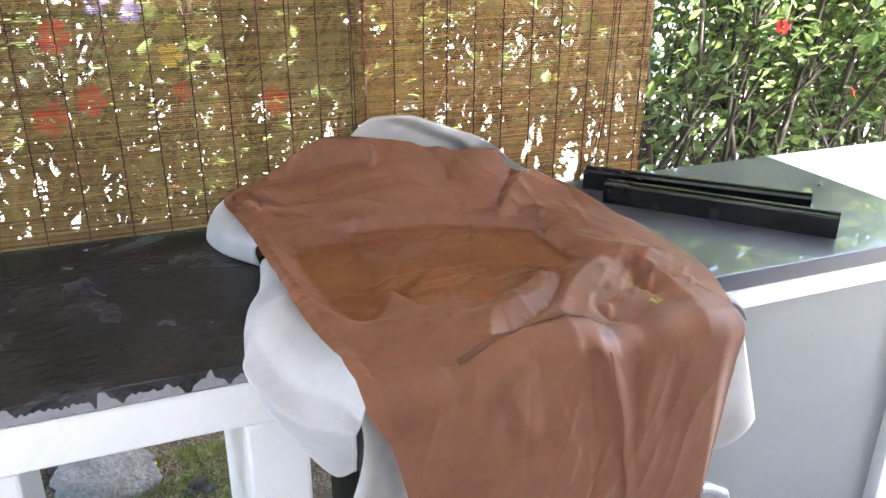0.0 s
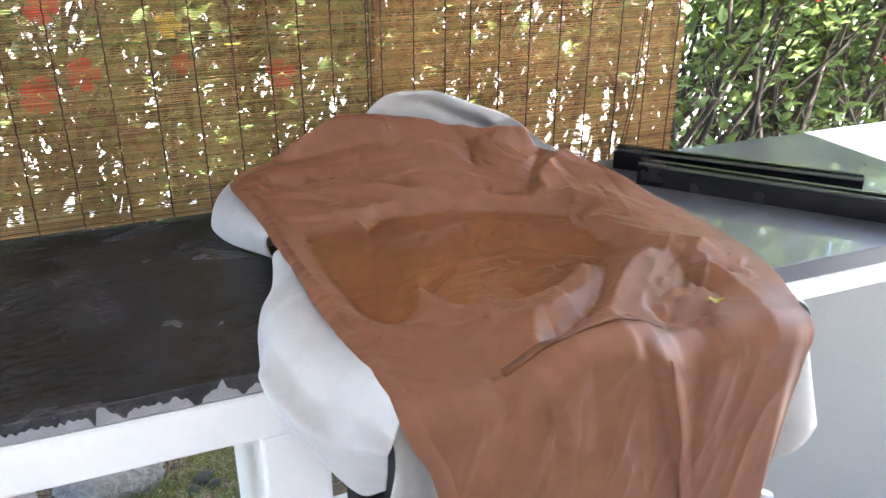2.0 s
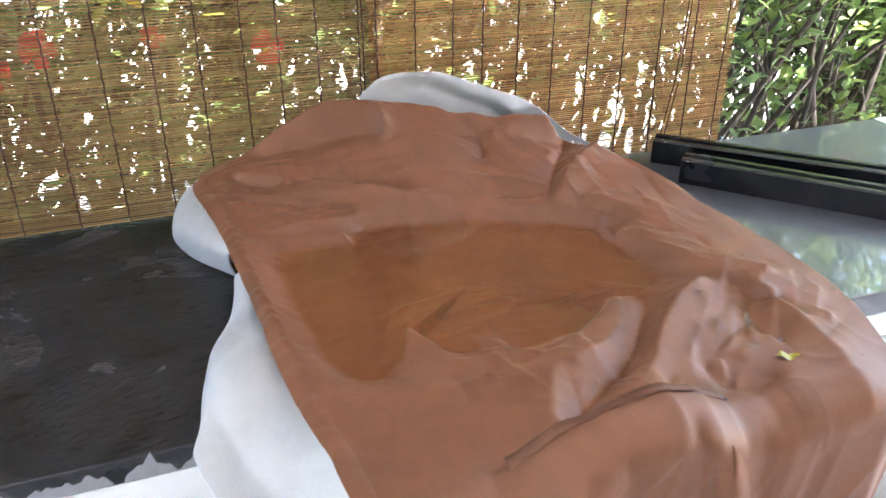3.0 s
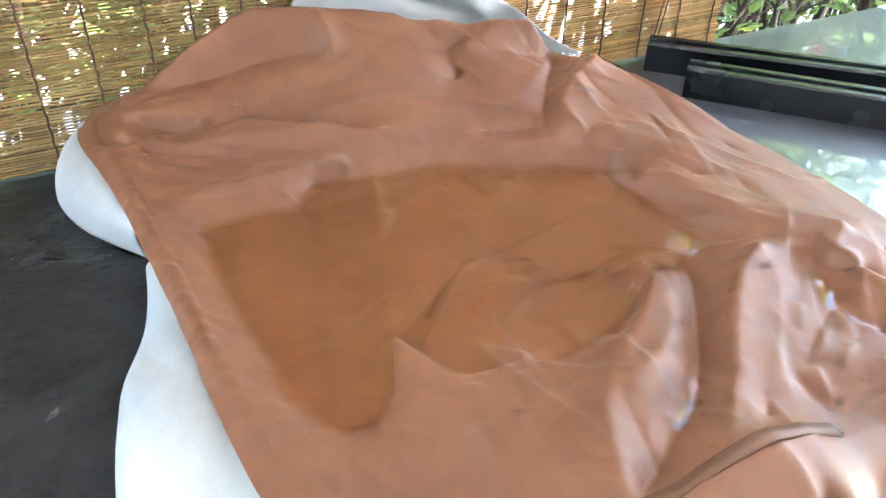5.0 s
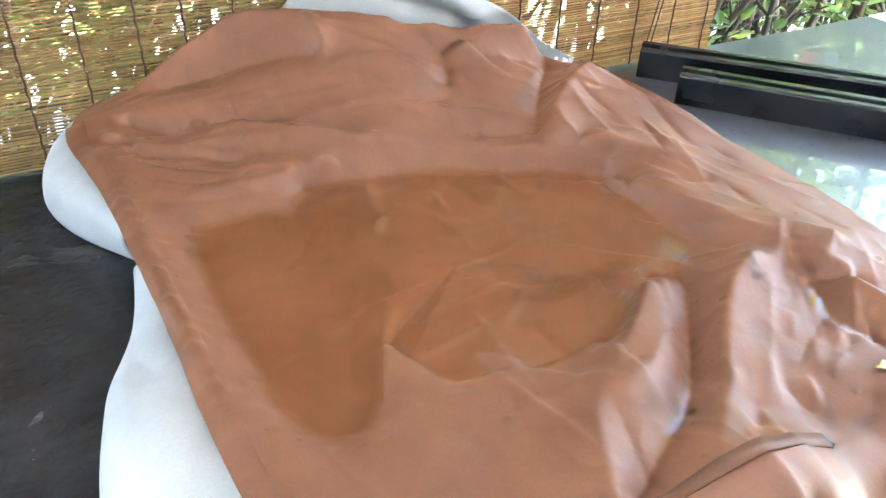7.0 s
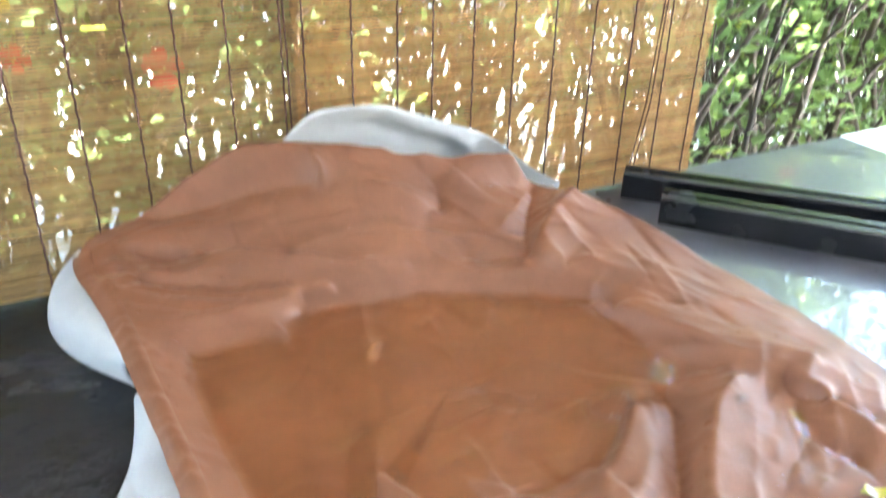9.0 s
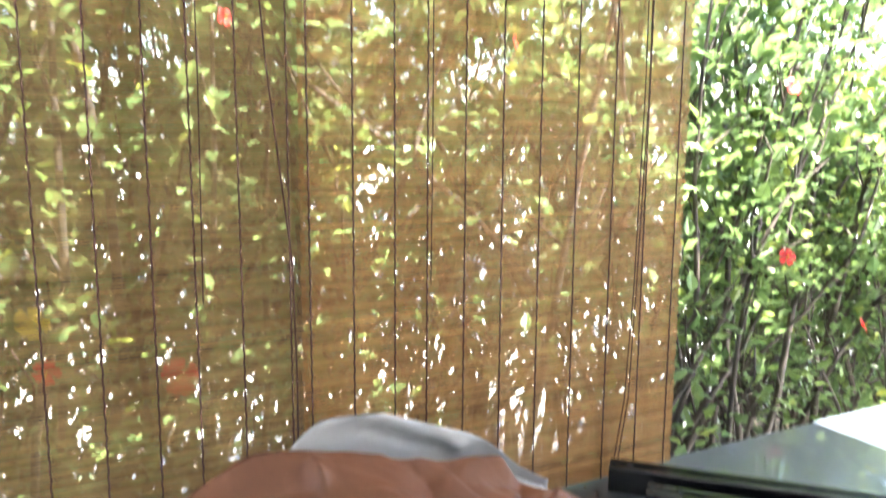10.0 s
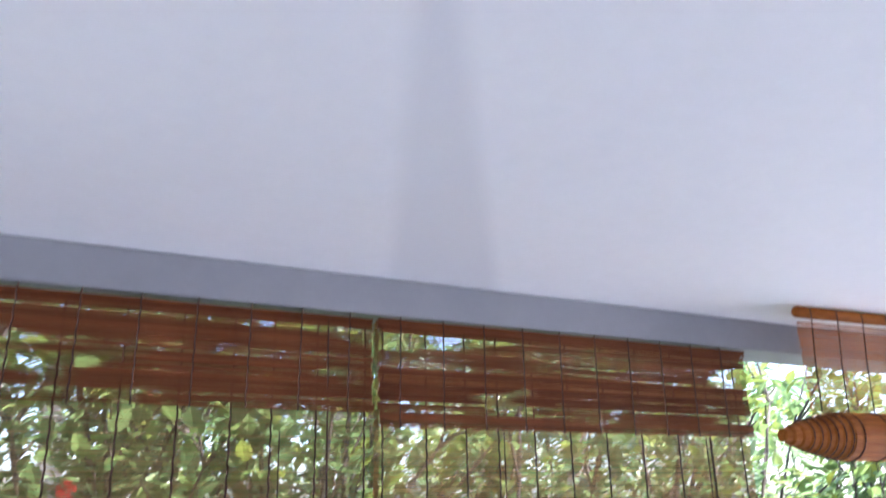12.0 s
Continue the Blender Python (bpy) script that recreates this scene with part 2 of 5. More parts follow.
SOIL = surface("garden_soil", (0.07, 0.05, 0.035), (0.17, 0.13, 0.085), 5.0, 70.0, (0.8, 0.95), 0.8, 0.01, spread=0.5)
PAVING = surface("pale_sunlit_paving", (0.48, 0.48, 0.45), (0.62, 0.62, 0.58), 1.2, 30.0, (0.7, 0.9), 0.4, 0.004, spread=0.15)
FLOOR = surface("patio_floor", (0.43, 0.43, 0.43), (0.53, 0.53, 0.52), 2.0, 40.0, (0.5, 0.8), 0.3, 0.003)
ROCK = surface("grey_lava_rock", (0.22, 0.22, 0.215), (0.42, 0.42, 0.41), 11.0, 70.0, (0.7, 0.9), 1.0, 0.02, spread=0.5)
PEBBLE = surface("black_pebble", (0.012, 0.013, 0.016), (0.05, 0.05, 0.055), 14.0, 120.0, (0.35, 0.6), 0.4, 0.002)
GRASS = surface("grass_blades", (0.12, 0.20, 0.04), (0.28, 0.36, 0.09), 3.0, 50.0, (0.5, 0.7), 0.0, translucent=0.25, island=True)
STRAW = surface("dry_mulch", (0.22, 0.18, 0.12), (0.50, 0.43, 0.32), 30.0, 80.0, (0.7, 0.9), 0.0, island=False)
PALM = surface("palm_frond", (0.04, 0.10, 0.02), (0.12, 0.20, 0.04), 3.0, 40.0, (0.35, 0.5), 0.2, translucent=0.25, island=True)
TRUNK = surface("palm_trunk", (0.16, 0.13, 0.10), (0.30, 0.26, 0.21), 6.0, 40.0, (0.8, 0.95), 0.7, 0.01, stretch=(1, 1, 4))


def add_greyer_strip(m):
    """A soft-edged, slightly greyer strip mixed into the ceiling's base colour."""
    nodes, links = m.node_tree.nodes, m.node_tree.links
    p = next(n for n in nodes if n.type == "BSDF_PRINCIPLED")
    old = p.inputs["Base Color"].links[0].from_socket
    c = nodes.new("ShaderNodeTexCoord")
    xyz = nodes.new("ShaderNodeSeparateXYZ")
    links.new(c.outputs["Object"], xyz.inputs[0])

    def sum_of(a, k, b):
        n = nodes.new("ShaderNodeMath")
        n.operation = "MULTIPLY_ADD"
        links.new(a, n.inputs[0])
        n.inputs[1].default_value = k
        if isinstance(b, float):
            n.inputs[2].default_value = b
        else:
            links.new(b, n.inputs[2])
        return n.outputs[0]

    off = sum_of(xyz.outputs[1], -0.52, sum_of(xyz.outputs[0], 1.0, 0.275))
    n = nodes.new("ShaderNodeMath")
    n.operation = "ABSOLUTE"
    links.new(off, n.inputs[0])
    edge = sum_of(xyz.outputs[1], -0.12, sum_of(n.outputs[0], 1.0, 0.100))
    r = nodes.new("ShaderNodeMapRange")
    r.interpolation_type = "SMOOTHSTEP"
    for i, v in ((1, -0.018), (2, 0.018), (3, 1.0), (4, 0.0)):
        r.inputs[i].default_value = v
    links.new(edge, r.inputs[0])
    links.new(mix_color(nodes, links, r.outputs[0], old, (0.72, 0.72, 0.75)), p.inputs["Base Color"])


add_greyer_strip(PLASTER)


# ---------------------------------------------------------------- helpers for meshes
def mesh_object(name, verts, faces, mat, parent=None, label="", smooth=False):
    me = bpy.data.meshes.new(name)
    me.from_pydata([tuple(v) for v in verts], [], faces)
    me.materials.append(mat)
    if smooth:
        me.polygons.foreach_set("use_smooth", [True] * len(me.polygons))
    me.update()
    ob = new(name, me)
    if parent is not None:
        ob.parent = parent
    if label:
        ob["label"] = label
    return ob


def part(name, bm, mat, parent=None, label="", smooth=False):
    me = bpy.data.meshes.new(name)
    bmesh.ops.recalc_face_normals(bm, faces=bm.faces)
    bm.to_mesh(me)
    bm.free()
    me.materials.append(mat)
    if smooth:
        me.polygons.foreach_set("use_smooth", [True] * len(me.polygons))
    ob = new(name, me)
    if parent is not None:
        ob.parent = parent
    if label:
        ob["label"] = label
    return ob


def box(x0, x1, y0, y1, z0, z1, bevel=0.0, segments=2):
    bm = bmesh.new()
    bmesh.ops.create_cube(bm, size=1.0)
    bmesh.ops.scale(bm, vec=(x1 - x0, y1 - y0, z1 - z0), verts=bm.verts)
    bmesh.ops.translate(bm, vec=((x0 + x1) / 2, (y0 + y1) / 2, (z0 + z1) / 2), verts=bm.verts)
    if bevel:
        bmesh.ops.bevel(bm, geom=list(bm.edges), offset=bevel, segments=segments, affect="EDGES", profile=0.6)
    return bm


def tube(points, radii, sides=8, cap=True):
    """Vertices and faces of a tapered tube along a line of points."""
    verts, faces = [], []
    pts = [Vector(p) for p in points]
    n = len(pts)
    for i, p in enumerate(pts):
        d = (pts[min(i + 1, n - 1)] - pts[max(i - 1, 0)]).normalized()
        a = d.orthogonal().normalized() if abs(d.z) > 0.9 else d.cross(Vector((0, 0, 1))).normalized()
        b = d.cross(a)
        r = radii[i] if isinstance(radii, (list, tuple)) else radii
        for k in range(sides):
            th = 2 * math.pi * k / sides
            verts.append(p + (a * math.cos(th) + b * math.sin(th)) * r)
    for i in range(n - 1):
        for k in range(sides):
            k2 = (k + 1) % sides
            faces.append((i * sides + k, i * sides + k2, (i + 1) * sides + k2, (i + 1) * sides + k))
    if cap:
        faces.append(tuple(range(sides - 1, -1, -1)))
        faces.append(tuple((n - 1) * sides + k for k in range(sides)))
    return verts, faces


def join(into, more):
    base = len(into[0])
    into[0].extend(more[0])
    into[1].extend(tuple(i + base for i in f) for f in more[1])


def curve(table, v):
    """Smooth interpolation in a table of (key, values...) rows with rising keys."""
    keys = [r[0] for r in table]
    if v <= keys[0]:
        return tuple(table[0][1:])
    if v >= keys[-1]:
        return tuple(table[-1][1:])
    i = max(k for k in range(len(keys) - 1) if keys[k] <= v)
    f = (v - keys[i]) / (keys[i + 1] - keys[i])
    out = []
    for c in range(1, len(table[0])):
        p1, p2 = table[i][c], table[i + 1][c]
        h = keys[i + 1] - keys[i]
        m1 = (p2 - p1) / h if i == 0 else (p2 - table[i - 1][c]) / (keys[i + 1] - keys[i - 1])
        m2 = (p2 - p1) / h if i + 2 >= len(keys) else (table[i + 2][c] - p1) / (keys[i + 2] - keys[i])
        out.append((2 * f**3 - 3 * f**2 + 1) * p1 + (f**3 - 2 * f**2 + f) * h * m1 + (-2 * f**3 + 3 * f**2) * p2 + (f**3 - f**2) * h * m2)
    return tuple(out)


def step(a, b, v):
    f = min(1.0, max(0.0, (v - a) / (b - a)))
    return f * f * (3 - 2 * f)


def empty(name, at=(0, 0, 0)):
    ob = new(name)
    ob.location = at
    return ob


# ---------------------------------------------------------------- setting
ground = mesh_object("ground", [(-60, -60, 0), (60, -60, 0), (60, 60, 0), (-60, 60, 0)], [(0, 1, 2, 3)], PAVING)
tagged(ground, "pale sunlit paved ground behind the hedge", "ground", kind="structure")
bed = part("planting_bed", box(-6, 9, 1.75, 3.4, -0.05, 0.012), SOIL)
tagged(bed, "dark mulched planting bed under the hedge", "ground", kind="structure")
floor = part("floor", box(-3.2, 4.2, -4.4, 1.74, -0.05, 0.02), FLOOR)
tagged(floor, "plain patio floor under the roof", "floor", kind="structure")
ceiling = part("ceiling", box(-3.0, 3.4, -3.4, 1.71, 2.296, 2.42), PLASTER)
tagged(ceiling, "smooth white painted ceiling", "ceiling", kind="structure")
beam = part("beam", box(-3.0, 3.4, 1.605, 1.705, 2.238, 2.295, 0.003), BEAM_SHADE_PAINT)
tagged(beam, "white edge beam above the blinds, its shade painted in grey", "beam", kind="structure")
# Unseen walls with a gap, added to shape the light from behind.
unseen_wall_back_1 = part("unseen_wall_back_1", box(-3.0, -1.35, -3.55, -3.401, 0, 2.42), UNSEEN_WALL)
tagged(unseen_wall_back_1, "unseen dark wall added to block light from behind", "wall", kind="structure")
unseen_wall_back_3 = part("unseen_wall_back_3", box(-1.349, -0.101, -3.55, -3.401, 1.75, 2.42), UNSEEN_WALL)
tagged(unseen_wall_back_3, "unseen dark lintel added to narrow the light from behind", "wall", kind="structure")
unseen_wall_back_2 = part("unseen_wall_back_2", box(-0.1, 3.4, -3.55, -3.401, 0, 2.42), UNSEEN_WALL)
tagged(unseen_wall_back_2, "unseen dark back wall added to block light", "wall", kind="structure")

# Unseen end walls, added to limit the light from both sides.
unseen_wall_west = part("unseen_wall_west", box(-3.0, -2.85, -3.40, -0.1, 0.02, 2.295), UNSEEN_WALL)
tagged(unseen_wall_west, "unseen dark end wall added to cut light from the left", "wall", kind="structure")
unseen_wall_east = part("unseen_wall_east", box(3.25, 3.40, -3.40, -0.25, 0.02, 2.295), UNSEEN_WALL)
tagged(unseen_wall_east, "unseen dark wall added to cut light from the right", "wall", kind="structure")

# ---------------------------------------------------------------- counter
counter = empty("counter", (0, 0, 0.02))
tagged(counter, "white painted masonry counter base with open bays", "counter")


def base_part(name, x0, x1, y0, y1, z0, z1, label="", mat=PAINT):
    ob = part(name, box(x0, x1, y0, y1, z0, z1, 0.006, 2), mat, None, label)
    ob.parent = counter
    ob.matrix_parent_inverse = counter.matrix_basis.inverted()
    return ob


base_part("front_rail", -2.6, 0.30, 1.044, 1.14, 0.787, 0.865)
base_part("post", -0.44, -0.225, 1.044, 1.20, 0.02, 0.787)
base_part("post", 0.088, 0.185, 1.0445, 1.60, 0.02, 0.787)
base_part("rear_rail", -2.6, 0.30, 1.56, 1.66, 0.80, 0.865)
base_part("post", -2.6, -2.3, 1.044, 1.60, 0.02, 0.787)
base_part("lip", 0.30, 2.40, 1.0435, 1.66, 0.815, 0.862)
base_part("side_wall", 0.92, 1.55, 1.075, 1.64, 0.02, 0.815, "grey painted panel with its shade in the colour", GREY_SHADE_PAINT)
base_part("corner_post", 1.552, 2.38, 1.046, 1.655, 0.02, 0.815)

slab_l = tagged(part("worktop", box(-2.6, 0.50, 1.04, 1.70, 0.868, 0.90, 0.003), SLAB_WET), "wet black leathered stone worktop with drips on its edge", "worktop")
slab_r = tagged(part("worktop", box(0.502, 1.615, 1.036, 1.64, 0.864, 0.90, 0.003), SLAB_SMOOTH), "smooth wet dark grey stone worktop", "worktop")
ledge = tagged(part("ledge", box(1.618, 2.42, 1.03, 1.65, 0.864, 0.898, 0.006), PAINT), "bright white painted masonry ledge", "ledge")

# ---------------------------------------------------------------- the covers on the grill
HEM = [(0.80, 0.222, 0.950), (0.90, 0.209, 0.962), (0.98, 0.197, 0.958), (1.06, 0.189, 0.957), (1.18, 0.183, 0.955), (1.29, 0.174, 0.960), (1.42, 0.160, 0.970), (1.53, 0.140, 0.978), (1.60, 0.150, 0.985)]
RIGHT = [(0.82, 0.808), (0.88, 0.834), (0.95, 0.860), (1.03, 0.875), (1.16, 0.873), (1.30, 0.838), (1.38, 0.818), (1.46, 0.805), (1.60, 0.780)]
BACK = [(0.0, 1.55), (0.025, 1.596), (0.12, 1.598), (0.25, 1.602), (0.35, 1.602), (0.46, 1.586), (0.56, 1.566), (0.64, 1.553), (0.73, 1.540), (0.82, 1.531), (0.90, 1.514), (0.925, 1.495), (0.955, 1.44), (0.98, 1.38), (1.0, 1.30)]
BREAK, BEND = 0.846, 0.040      # where the sheet turns down over the front
WATER_Z = 0.945


def ridge(x, y, line, amp, width, sharp=2.0, back=1.0):
    """Height of a rounded fold that follows a line, fading out at both ends; back widens the slope on its left side."""
    best, along, total, side = 9.0, 0.0, 0.0, 1.0
    lens = [math.dist(line[i], line[i + 1]) for i in range(len(line) - 1)]
    for i, l in enumerate(lens):
        (ax, ay), (bx, by) = line[i], line[i + 1]
        f = max(0.0, min(1.0, ((x - ax) * (bx - ax) + (y - ay) * (by - ay)) / (l * l)))
        d = math.hypot(x - ax - f * (bx - ax), y - ay - f * (by - ay))
        if d < best:
            best, along = d, total + f * l
            side = (bx - ax) * (y - ay) - (by - ay) * (x - ax)
        total += l
    w = width * back if side > 0 else width
    reach = 2.3 * w
    if best > reach:
        return 0.0
    fade = step(0.0, min(0.06, total * 0.4), along) * step(0.0, min(0.07, total * 0.45), total - along)
    soft = min(0.35 * w, 0.0035)
    d = math.sqrt(best * best + soft * soft) - soft
    return amp * fade * max(0.0, 1 - d / reach) ** sharp


def sheet_between(x0, x1, y0, y1, h, lines, rounds, pinch):
    """A taut sheet over a plan: it is held along the lines and stretches straight between them; rounds softens the creases, pinch deepens them."""
    z, size = None, None
    for k in (8, 4, 2, 1):
        nx, ny = int((x1 - x0) / (h * k)) + 2, int((y1 - y0) / (h * k)) + 2
        total, count = np.zeros((ny, nx)), np.zeros((ny, nx))
        for line in lines:
            for p, q in zip(line, line[1:]):
                n = max(2, int(math.dist(p[:2], q[:2]) / (h * k) * 3))
                for i in range(n + 1):
                    x, y, v = (p[c] + (q[c] - p[c]) * i / n for c in range(3))
                    c, r = round((x - x0) / (h * k)), round((y - y0) / (h * k))
                    if 0 <= c < nx and 0 <= r < ny:
                        total[r, c] += v
                        count[r, c] += 1
        held = count > 0
        value = total / np.maximum(count, 1)
        if z is None:
            z = np.full((ny, nx), value[held].mean())
        else:
            rows = np.minimum(np.arange(ny) // 2, z.shape[0] - 1)
            z = z[rows][:, np.minimum(np.arange(nx) // 2, z.shape[1] - 1)]
        z[held] = value[held]
        for _ in range(160 if k > 1 else 90):
            p = np.pad(z, 1, mode="edge")
            z = 0.25 * (p[:-2, 1:-1] + p[2:, 1:-1] + p[1:-1, :-2] + p[1:-1, 2:])
            z[held] = value[held]
    def soften(a, n):
        for _ in range(n):
            p = np.pad(a, 1, mode="edge")
            a = 0.5 * a + 0.125 * (p[:-2, 1:-1] + p[2:, 1:-1] + p[1:-1, :-2] + p[1:-1, 2:])
        return a

    z = soften(z, rounds)
    return z + pinch * (z - soften(z, 110))


def lookup(z, x0, y0, h, x, y):
    """Value of a solved sheet at a place, between its grid points."""
    u = min(max((x - x0) / h, 0.0), z.shape[1] - 1.001)
    v = min(max((y - y0) / h, 0.0), z.shape[0] - 1.001)
    i, j = int(u), int(v)
    u, v = u - i, v - j
    return float((z[j, i] * (1 - u) + z[j, i + 1] * u) * (1 - v) + (z[j + 1, i] * (1 - u) + z[j + 1, i + 1] * u) * v)


CREASES, PLEATS = [], []


def crease(*line):
    """A ridge or valley of the sheet's top: places and heights along it."""
    CREASES.append(line)


def pleat(*line):
    """A fold of the hanging front: place, height, and how far it stands out."""
    PLEATS.append(line)


SHORE = [(0.230, 1.356), (0.285, 1.361), (0.333, 1.355), (0.352, 1.375), (0.370, 1.391), (0.404, 1.390), (0.456, 1.378), (0.512, 1.372), (0.577, 1.337), (0.633, 1.313), (0.698, 1.272), (0.696, 1.211), (0.693, 1.149), (0.698, 1.111), (0.679, 1.092), (0.631, 1.073), (0.613, 1.086), (0.567, 1.051), (0.525, 1.024), (0.500, 1.019), (0.475, 1.016), (0.432, 1.019), (0.384, 1.028), (0.365, 1.047), (0.348, 1.102), (0.325, 1.043), (0.299, 1.016), (0.268, 1.017), (0.253, 1.033), (0.240, 1.070), (0.234, 1.109), (0.232, 1.130), (0.222, 1.217), (0.222, 1.304)]


def inset(ring, d):
    """A closed line moved inwards by d; the ring runs clockwise."""
    out = []
    for i, p in enumerate(ring):
        q, r = Vector(ring[i - 1]), Vector(ring[(i + 1) % len(ring)])
        t = (r - q).normalized()
        out.append((p[0] + t.y * d, p[1] - t.x * d))
    return out


# the shore of the puddle, and the bed that falls off inside it
crease(*((x, y, WATER_Z) for x, y in SHORE + SHORE[:1]))
crease(*((x, y, WATER_Z - 0.005) for x, y in inset(SHORE, 0.012)))
# the rims of the sheet
crease(*((x, y, z) for y, x, z in HEM))
crease(*((curve(RIGHT, y)[0], y, z) for y, z in ((0.80, 0.945), (0.862, 0.955), (0.95, 0.960), (1.03, 0.960), (1.16, 0.962), (1.25, 0.968), (1.31, 0.985), (1.38, 1.000), (1.46, 0.995))))
# rolls and facets behind the puddle, the bunched cloth, the fan of ridges and the bed of the puddle
crease((0.165, 1.597, 0.985), (0.222, 1.598, 1.001), (0.268, 1.600, 1.029), (0.313, 1.601, 1.056), (0.364, 1.600, 1.076), (0.416, 1.592, 1.075), (0.467, 1.580, 1.070), (0.515, 1.566, 1.067), (0.564, 1.552, 1.053))  # crest
crease((0.564, 1.552, 1.053), (0.623, 1.538, 1.044), (0.678, 1.530, 1.047), (0.726, 1.518, 1.039), (0.744, 1.498, 1.005))  # back rim
crease((0.589, 1.536, 1.048), (0.665, 1.535, 1.034), (0.734, 1.527, 1.012), (0.747, 1.496, 1.000))  # hollow under the rim
crease((0.440, 1.577, 1.072), (0.445, 1.537, 1.062), (0.451, 1.529, 1.037))  # facet edge below the crest
crease((0.195, 1.584, 0.996), (0.258, 1.580, 1.002), (0.329, 1.580, 1.013), (0.397, 1.560, 1.027), (0.446, 1.539, 1.036))  # soft valley from the tucked corner
crease((0.197, 1.551, 0.995), (0.271, 1.541, 1.001), (0.348, 1.542, 1.010), (0.431, 1.529, 1.026), (0.487, 1.517, 1.036), (0.524, 1.498, 1.034), (0.560, 1.475, 1.016), (0.591, 1.472, 0.992))  # roll under that valley
crease((0.542, 1.557, 1.059), (0.578, 1.539, 1.043), (0.599, 1.512, 1.021), (0.596, 1.481, 0.999))  # valley behind the pinch
crease((0.619, 1.505, 1.030), (0.668, 1.493, 1.016), (0.741, 1.487, 0.996))  # fold to the pinch
crease((0.170, 1.571, 0.990), (0.196, 1.548, 0.995), (0.265, 1.517, 0.995), (0.363, 1.459, 0.990), (0.450, 1.411, 0.985), (0.506, 1.395, 0.974))  # long crease, upper lip
crease((0.209, 1.539, 0.980), (0.268, 1.514, 0.976), (0.363, 1.465, 0.969), (0.451, 1.415, 0.967))  # long crease, foot
crease((0.185, 1.506, 0.976), (0.210, 1.481, 0.970), (0.256, 1.462, 0.966), (0.307, 1.437, 0.964))  # pinch by the hem
crease((0.180, 1.519, 0.990), (0.197, 1.491, 0.988), (0.235, 1.474, 0.978), (0.292, 1.451, 0.972), (0.363, 1.422, 0.968))  # lip above the pinch
crease((0.187, 1.469, 0.982), (0.208, 1.431, 0.975), (0.239, 1.408, 0.968), (0.290, 1.394, 0.966), (0.353, 1.393, 0.964), (0.407, 1.393, 0.962))  # ridge over the shore
crease((0.185, 1.484, 0.984), (0.194, 1.430, 0.976), (0.211, 1.387, 0.966), (0.227, 1.352, 0.950), (0.222, 1.300, 0.948), (0.222, 1.213, 0.948), (0.231, 1.128, 0.947), (0.234, 1.108, 0.946))  # hem band edge
crease((0.169, 1.483, 0.988), (0.176, 1.399, 0.976), (0.184, 1.297, 0.968), (0.193, 1.187, 0.965), (0.203, 1.100, 0.964), (0.212, 1.025, 0.966))  # hem band middle
crease((0.329, 1.360, 0.956), (0.336, 1.352, 0.949), (0.338, 1.349, 0.940))  # spike at the shore
crease((0.729, 1.472, 0.998), (0.662, 1.421, 0.992), (0.583, 1.378, 0.968))  # kinked facet edge
crease((0.583, 1.386, 0.964), (0.612, 1.372, 0.962), (0.655, 1.356, 0.966))  # facet foot
crease((0.739, 1.479, 0.993), (0.690, 1.414, 0.980), (0.672, 1.385, 0.974), (0.656, 1.352, 0.968))  # hollow beside the bump
crease((0.769, 1.424, 1.018), (0.724, 1.395, 1.010), (0.676, 1.358, 0.998), (0.670, 1.325, 0.992), (0.674, 1.300, 0.984), (0.708, 1.286, 0.983), (0.745, 1.252, 0.979), (0.780, 1.212, 0.975))  # bump
crease((0.769, 1.424, 1.018), (0.757, 1.380, 1.000), (0.722, 1.340, 0.990), (0.740, 1.309, 0.984))  # bump far face
crease((0.655, 1.312, 0.970), (0.690, 1.282, 0.967), (0.726, 1.248, 0.964))  # hollow in front of the bump
crease((0.540, 1.385, 0.966), (0.574, 1.356, 0.964), (0.632, 1.331, 0.966), (0.680, 1.298, 0.965), (0.714, 1.274, 0.962))  # thin roll
crease((0.686, 1.254, 0.962), (0.710, 1.181, 0.964), (0.734, 1.122, 0.972), (0.774, 1.068, 0.978), (0.794, 1.030, 0.982))  # slope to the far rim
crease((0.674, 1.268, 0.946), (0.685, 1.196, 0.941), (0.696, 1.134, 0.940), (0.715, 1.083, 0.952))  # shaded slope
crease((0.603, 1.077, 0.953), (0.556, 1.031, 0.959), (0.518, 0.999, 0.963), (0.476, 0.968, 0.967), (0.450, 0.943, 0.971), (0.433, 0.906, 0.971), (0.415, 0.872, 0.973))  # first fan ridge
crease((0.592, 1.051, 0.955), (0.570, 1.009, 0.959), (0.530, 0.973, 0.967), (0.482, 0.952, 0.971))  # first fan ridge, far flank
crease((0.655, 1.081, 0.945), (0.606, 1.016, 0.945), (0.567, 0.967, 0.948), (0.524, 0.928, 0.952), (0.477, 0.897, 0.957), (0.432, 0.871, 0.961))  # trough between the ridges
crease((0.713, 1.051, 0.974), (0.661, 1.025, 0.975), (0.601, 0.971, 0.975), (0.568, 0.931, 0.973), (0.523, 0.889, 0.978), (0.480, 0.855, 0.985))  # second fan ridge
crease((0.340, 0.850, 0.945), (0.366, 0.852, 0.946), (0.412, 0.850, 0.973), (0.449, 0.850, 0.985), (0.520, 0.850, 0.990), (0.553, 0.850, 0.983), (0.593, 0.853, 0.960), (0.640, 0.850, 0.955))  # front crest under the strap
crease((0.704, 1.030, 0.970), (0.660, 0.976, 0.967), (0.600, 0.925, 0.966), (0.551, 0.882, 0.966))  # second ridge, far side
